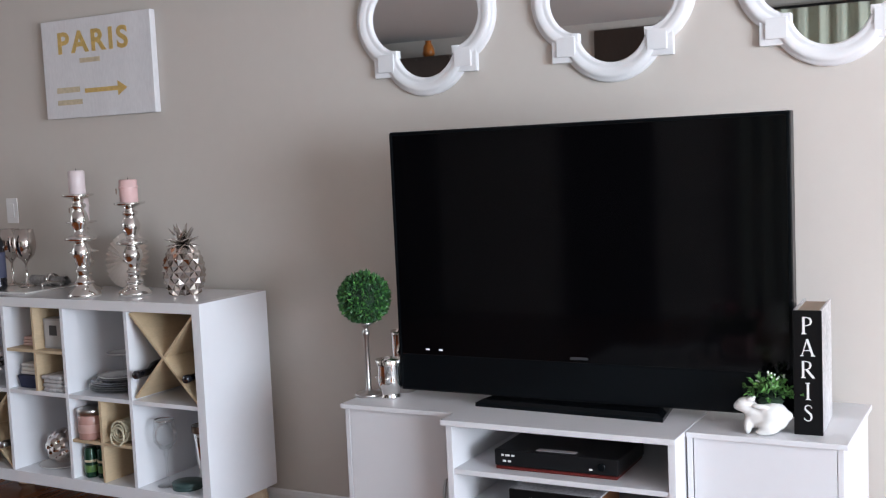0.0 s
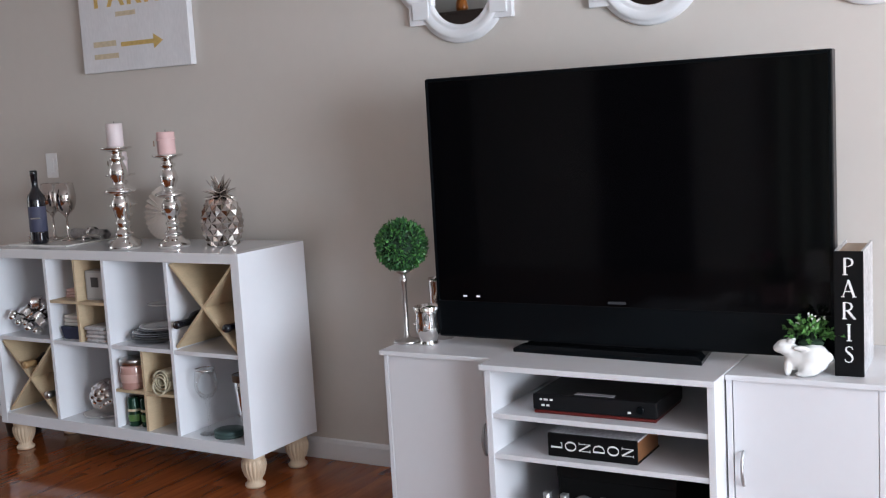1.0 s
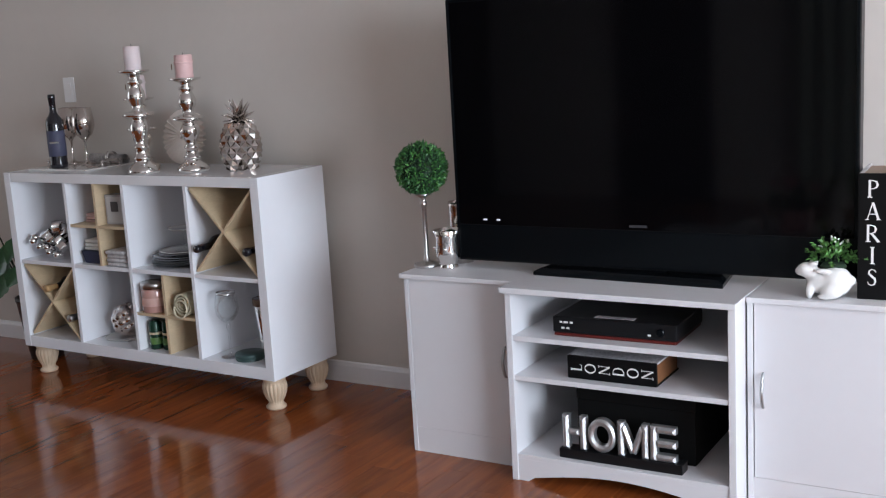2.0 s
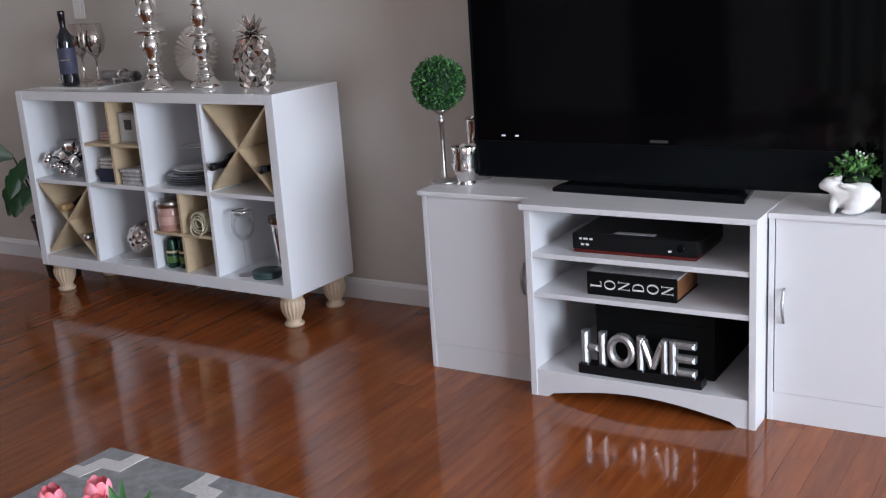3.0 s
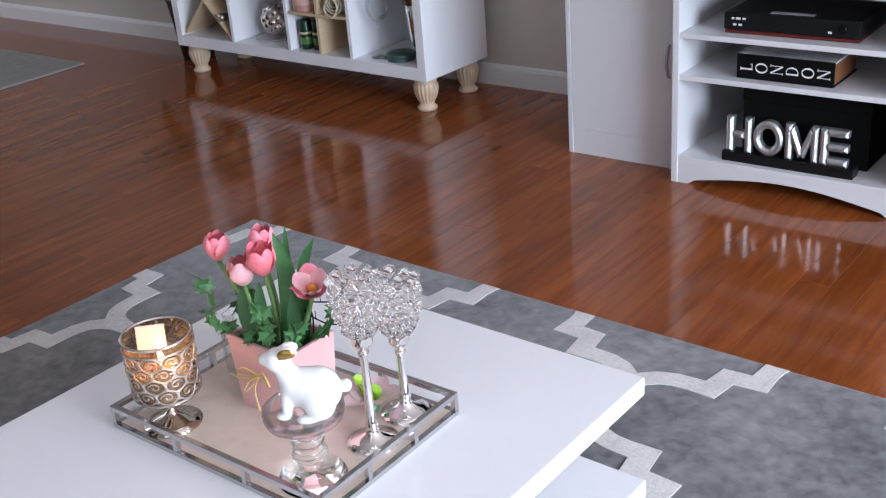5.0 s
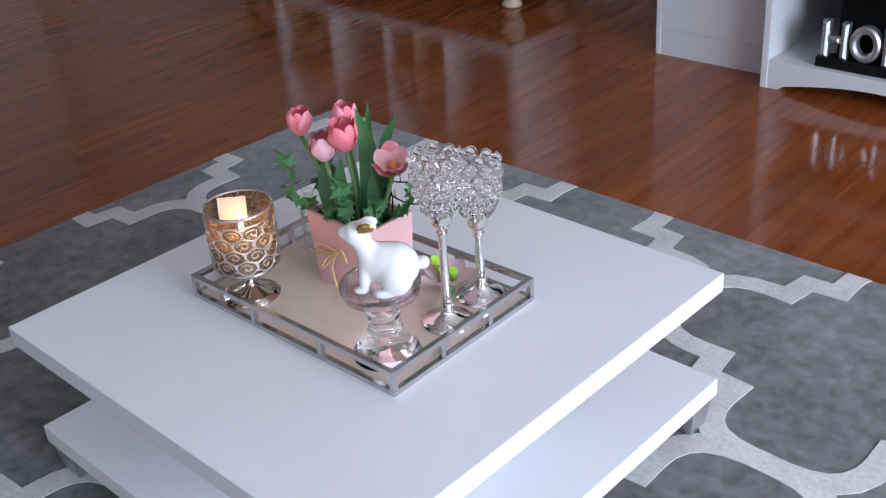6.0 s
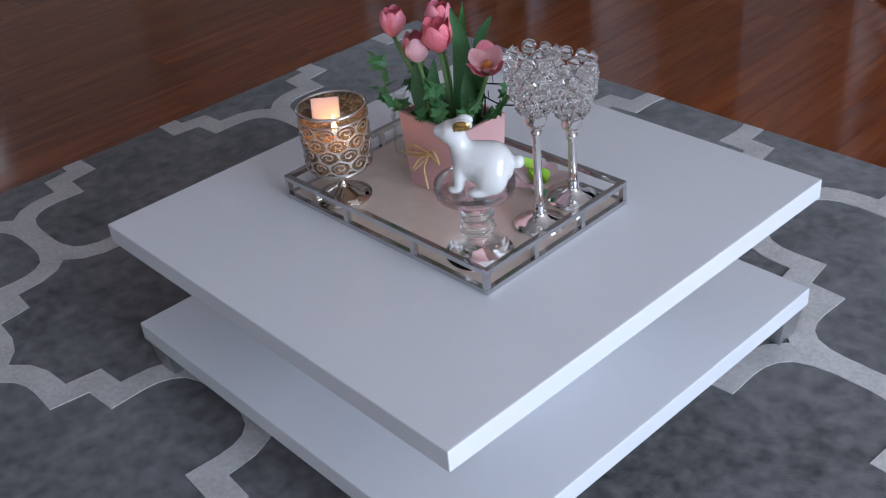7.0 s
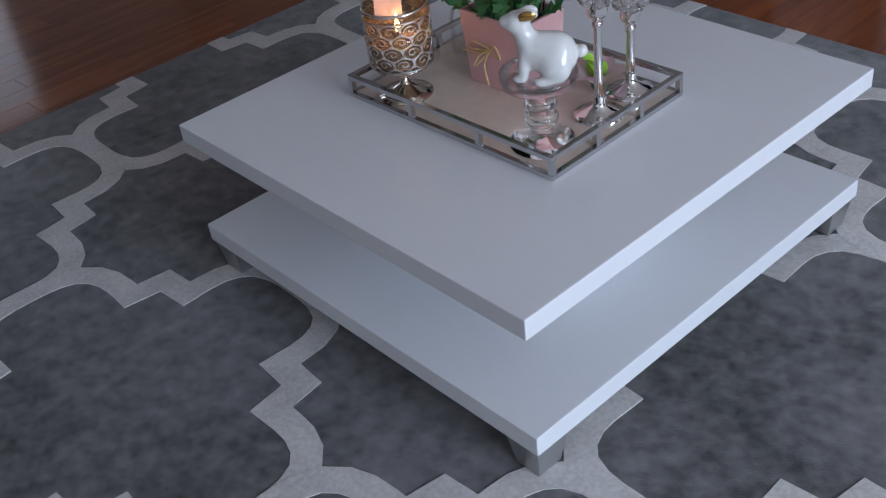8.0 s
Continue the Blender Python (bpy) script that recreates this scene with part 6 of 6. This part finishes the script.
def crystal(x, y, stem_h, label):
    t = thing("crystal_candle_holder", pose(x, y, TZT), label, "candle holder", "crystal holders")
    k = stem_h
    part("stem", lathe([(0, 0), (0.039, 0), (0.040, 0.002), (0.028, 0.006), (0.012, 0.016), (0.0080, 0.024), (0.0098, 0.030), (0.0068, 0.036), (0.0064, k * 0.55), (0.0058, k - 0.042), (0.0085, k - 0.034), (0.0085, k - 0.028), (0.006, k - 0.024), (0.014, k - 0.018), (0.0165, k - 0.012), (0.0155, k - 0.006), (0.020, k), (0.020, k + 0.003), (0, k + 0.004)], 32), M_MERC, t, "slim polished silver stem", True)
    wires, spots = bmesh.new(), []
    rows = 6
    for r in range(rows):
        u = r / (rows - 1)
        z = k + 0.011 + 0.071 * u
        rad = 0.021 + 0.0125 * math.sin(min(u * 1.6, 1.0) * 1.57) + 0.001 * u
        n = 9
        for i in range(n):
            a = 2 * math.pi * (i + 0.5 * (r % 2)) / n
            c = Vector((rad * math.cos(a), rad * math.sin(a), z + (0.003 if r == rows - 1 and i % 2 else 0)))
            spots.append(c)
            o = Vector((math.cos(a), math.sin(a), 0))
            sd = Vector((-math.sin(a), math.cos(a), 0))
            tube([c + 0.0104 * (math.cos(q * 0.785) * sd + Vector((0, 0, math.sin(q * 0.785)))) + o * 0.001 for q in range(8)], 0.0010, 4, wires, closed=True)
    cup_ob = tagged(part("wire_cup", wires, M_CHROME, t, "silver wire cup with clear crystal beads"), kind="stuff")
    for c in spots:
        o = new("crystal_bead", BEAD)
        o.parent, o.location = cup_ob, c


crystal(1.667, -2.186, 0.182, "tall silver candle holder with a clear crystal bead cup")
crystal(1.660, -2.100, 0.140, "shorter silver candle holder with a clear crystal bead cup")

jr = thing("glass_bottle", pose(1.335, -2.150, TZT), "small clear glass bottle beside the pot", "bottle")
part("bottle_body", lathe([(0, 0), (0.016, 0), (0.018, 0.003), (0.018, 0.07), (0.014, 0.08), (0.009, 0.088), (0.009, 0.104), (0.011, 0.106), (0.011, 0.110), (0.008, 0.110), (0.007, 0.088), (0.016, 0.07), (0.016, 0.004), (0, 0.004)], 28), M_GLASS, jr, smooth=True)

M_LIMEFELT = mat("lime_petal", (0.35, 0.60, 0.05), 0.6, vary=0.1)
M_BLUSH = mat("blush_petal", (0.72, 0.52, 0.55), 0.6, vary=0.15, scale=20)
fl = thing("fabric_flower", pose(1.618, -2.130, TZT) @ Matrix.Scale(1.3, 4), "small blush fabric flower with lime petals lying on the tray", "artificial flower")


def flat_petal(L, w, material, at):
    bm = bmesh.new()
    rows = []
    for i in range(6):
        u = i / 5
        hw = w * math.sin(math.pi * (0.12 + 0.80 * u)) ** 0.7
        rows.append([bm.verts.new((k * hw, L * u, 0.006 * math.sin(u * 3) + 0.004 * abs(k))) for k in (-1, -0.4, 0.4, 1)])
    for p, q in zip(rows, rows[1:]):
        for k in range(3):
            bm.faces.new((p[k], p[k + 1], q[k + 1], q[k]))
    part("petal", bm, material, fl, smooth=True, at=at)


for k in range(5):
    flat_petal(0.042, 0.017, M_BLUSH, pose(0, 0, 0.010, 22 + 8 * (k % 2), 0, 72 * k + 20))
for a in (115, 165, 215):
    flat_petal(0.040, 0.013, M_LIMEFELT, pose(0, 0, 0.014, 58, 0, a))
b = bmesh.new()
ball(b, (0, 0, 0.010), 0.009, 2)
part("flower_centre", b, M_TLEAF, fl, smooth=True)

# ---------------------------------------------------------------- far side of the room, seen in the mirrors
M_DARKWOOD = mat("dark_brown_wood", (0.035, 0.020, 0.014), 0.4, vary=0.3, scale=4, stretch=(1, 1, 0.2), bump=0.05)
M_CURTAIN = mat("pale_green_cloth", (0.42, 0.45, 0.36), 0.9, vary=0.06, scale=3)
cb = thing("tall_cabinet", pose(-3.0, YS, 0), "tall dark brown wooden cabinet against the far wall", "cabinet")
part("carcass", boxed(-1.1, 1.0, 0.001, 0.55, 0.0005, 2.34, 0.004), M_DARKWOOD, cb)
for k in range(4):
    dr = part("door", boxed(-1.09 + k * 0.522, -0.58 + k * 0.522, 0.551, 0.572, 0.1, 2.31, 0.004), M_DARKWOOD, cb)
    part("handle", tube([(-1.05 + k * 0.522 + (0.42 if k % 2 == 0 else 0), 0.59, 1.1), (-1.05 + k * 0.522 + (0.42 if k % 2 == 0 else 0), 0.59, 1.25)], 0.006, 8), M_STEEL, dr, smooth=True)
ov = thing("orange_vase", pose(-2.35, YS + 0.3, 2.3405) @ Matrix.Scale(0.8, 4), "small orange vase on top of the cabinet", "vase")
part("vase_body", lathe([(0, 0), (0.05, 0), (0.075, 0.06), (0.06, 0.14), (0.03, 0.19), (0.04, 0.21), (0.035, 0.21), (0, 0.05)], 24), mat("orange_glaze", (0.5, 0.16, 0.03), 0.3, vary=0.2), ov, smooth=True)
# flat dark sheet for the shade inside a hallway opening
dr = tagged(part("door_1", boxed(-0.78, 0.02, YS + 0.001, YS + 0.03, 0.0005, 2.48, 0.003), M_DARKWOOD), "tall dark panel standing in for a shaded doorway opening in the far wall", "door", kind="structure")
cu2 = thing("curtain", pose(1.25, YS + 0.06, 0), "pale green curtain hanging beside the assumed far window", "curtain")


def folds():
    bm = bmesh.new()
    n = 60
    rows = [[bm.verts.new((-0.55 + 1.1 * i / n, 0.03 * math.sin(i * 0.75) + 0.012 * math.sin(i * 1.9), z)) for i in range(n + 1)] for z in (0.05, 1.2, 2.5)]
    for p, q in zip(rows, rows[1:]):
        for i in range(n):
            bm.faces.new((p[i], p[i + 1], q[i + 1], q[i]))
    return bm


part("cloth", folds(), M_CURTAIN, cu2, smooth=True)
part("rod", tube([(-0.62, 0, 2.515), (0.62, 0, 2.515)], 0.012, 10), M_BLACK, cu2, smooth=True)
# ---------------------------------------------------------------- floor planks
PW, PGAP = 0.0825, 0.0005


def plank_mesh(length):
    bm = boxed(-PW / 2 + PGAP / 2, PW / 2 - PGAP / 2, PGAP / 2, length - PGAP / 2, -0.02, 0.0)
    edges = [e for e in bm.edges if all(v.co.z > -0.001 for v in e.verts)]
    bmesh.ops.bevel(bm, geom=edges, offset=0.0004, segments=1, affect="EDGES")
    return mesh_of("plank", bm, M_WOOD)


PLANKS = {L: plank_mesh(L) for L in (0.45, 0.6, 0.75, 0.9, 1.05, 1.2)}
rng = random.Random(5)
far = bmesh.new()
count = 0
spots = []
x = XW + PW / 2
while x < XE:
    y = YS - rng.uniform(0, 0.8)
    while y < YN:
        L = rng.choice(list(PLANKS))
        spots.append((x, y, L))
        y += L
    x += PW
for x, y, L in spots:
    near = -1.75 < x < 2.35 and y > -1.75 and y + L < YN and count < 300
    if near:
        p = new("plank", PLANKS[L])
        p.parent, p.location = floor_ob, (x, y, 0)
        count += 1
    else:
        me = PLANKS[L]
        base = [far.verts.new((min(v.co.x + x, XE), min(max(v.co.y + y, YS), YN), v.co.z)) for v in me.vertices]
        for poly in me.polygons:
            far.faces.new([base[i] for i in poly.vertices])
me = bpy.data.meshes.new("planking")
far.to_mesh(me)
far.free()
me.materials.append(M_WOODFAR)
ob = new("planking", me)
ob.parent = floor_ob
tagged(ob, "glossy reddish-brown hardwood strips further off", kind="stuff")
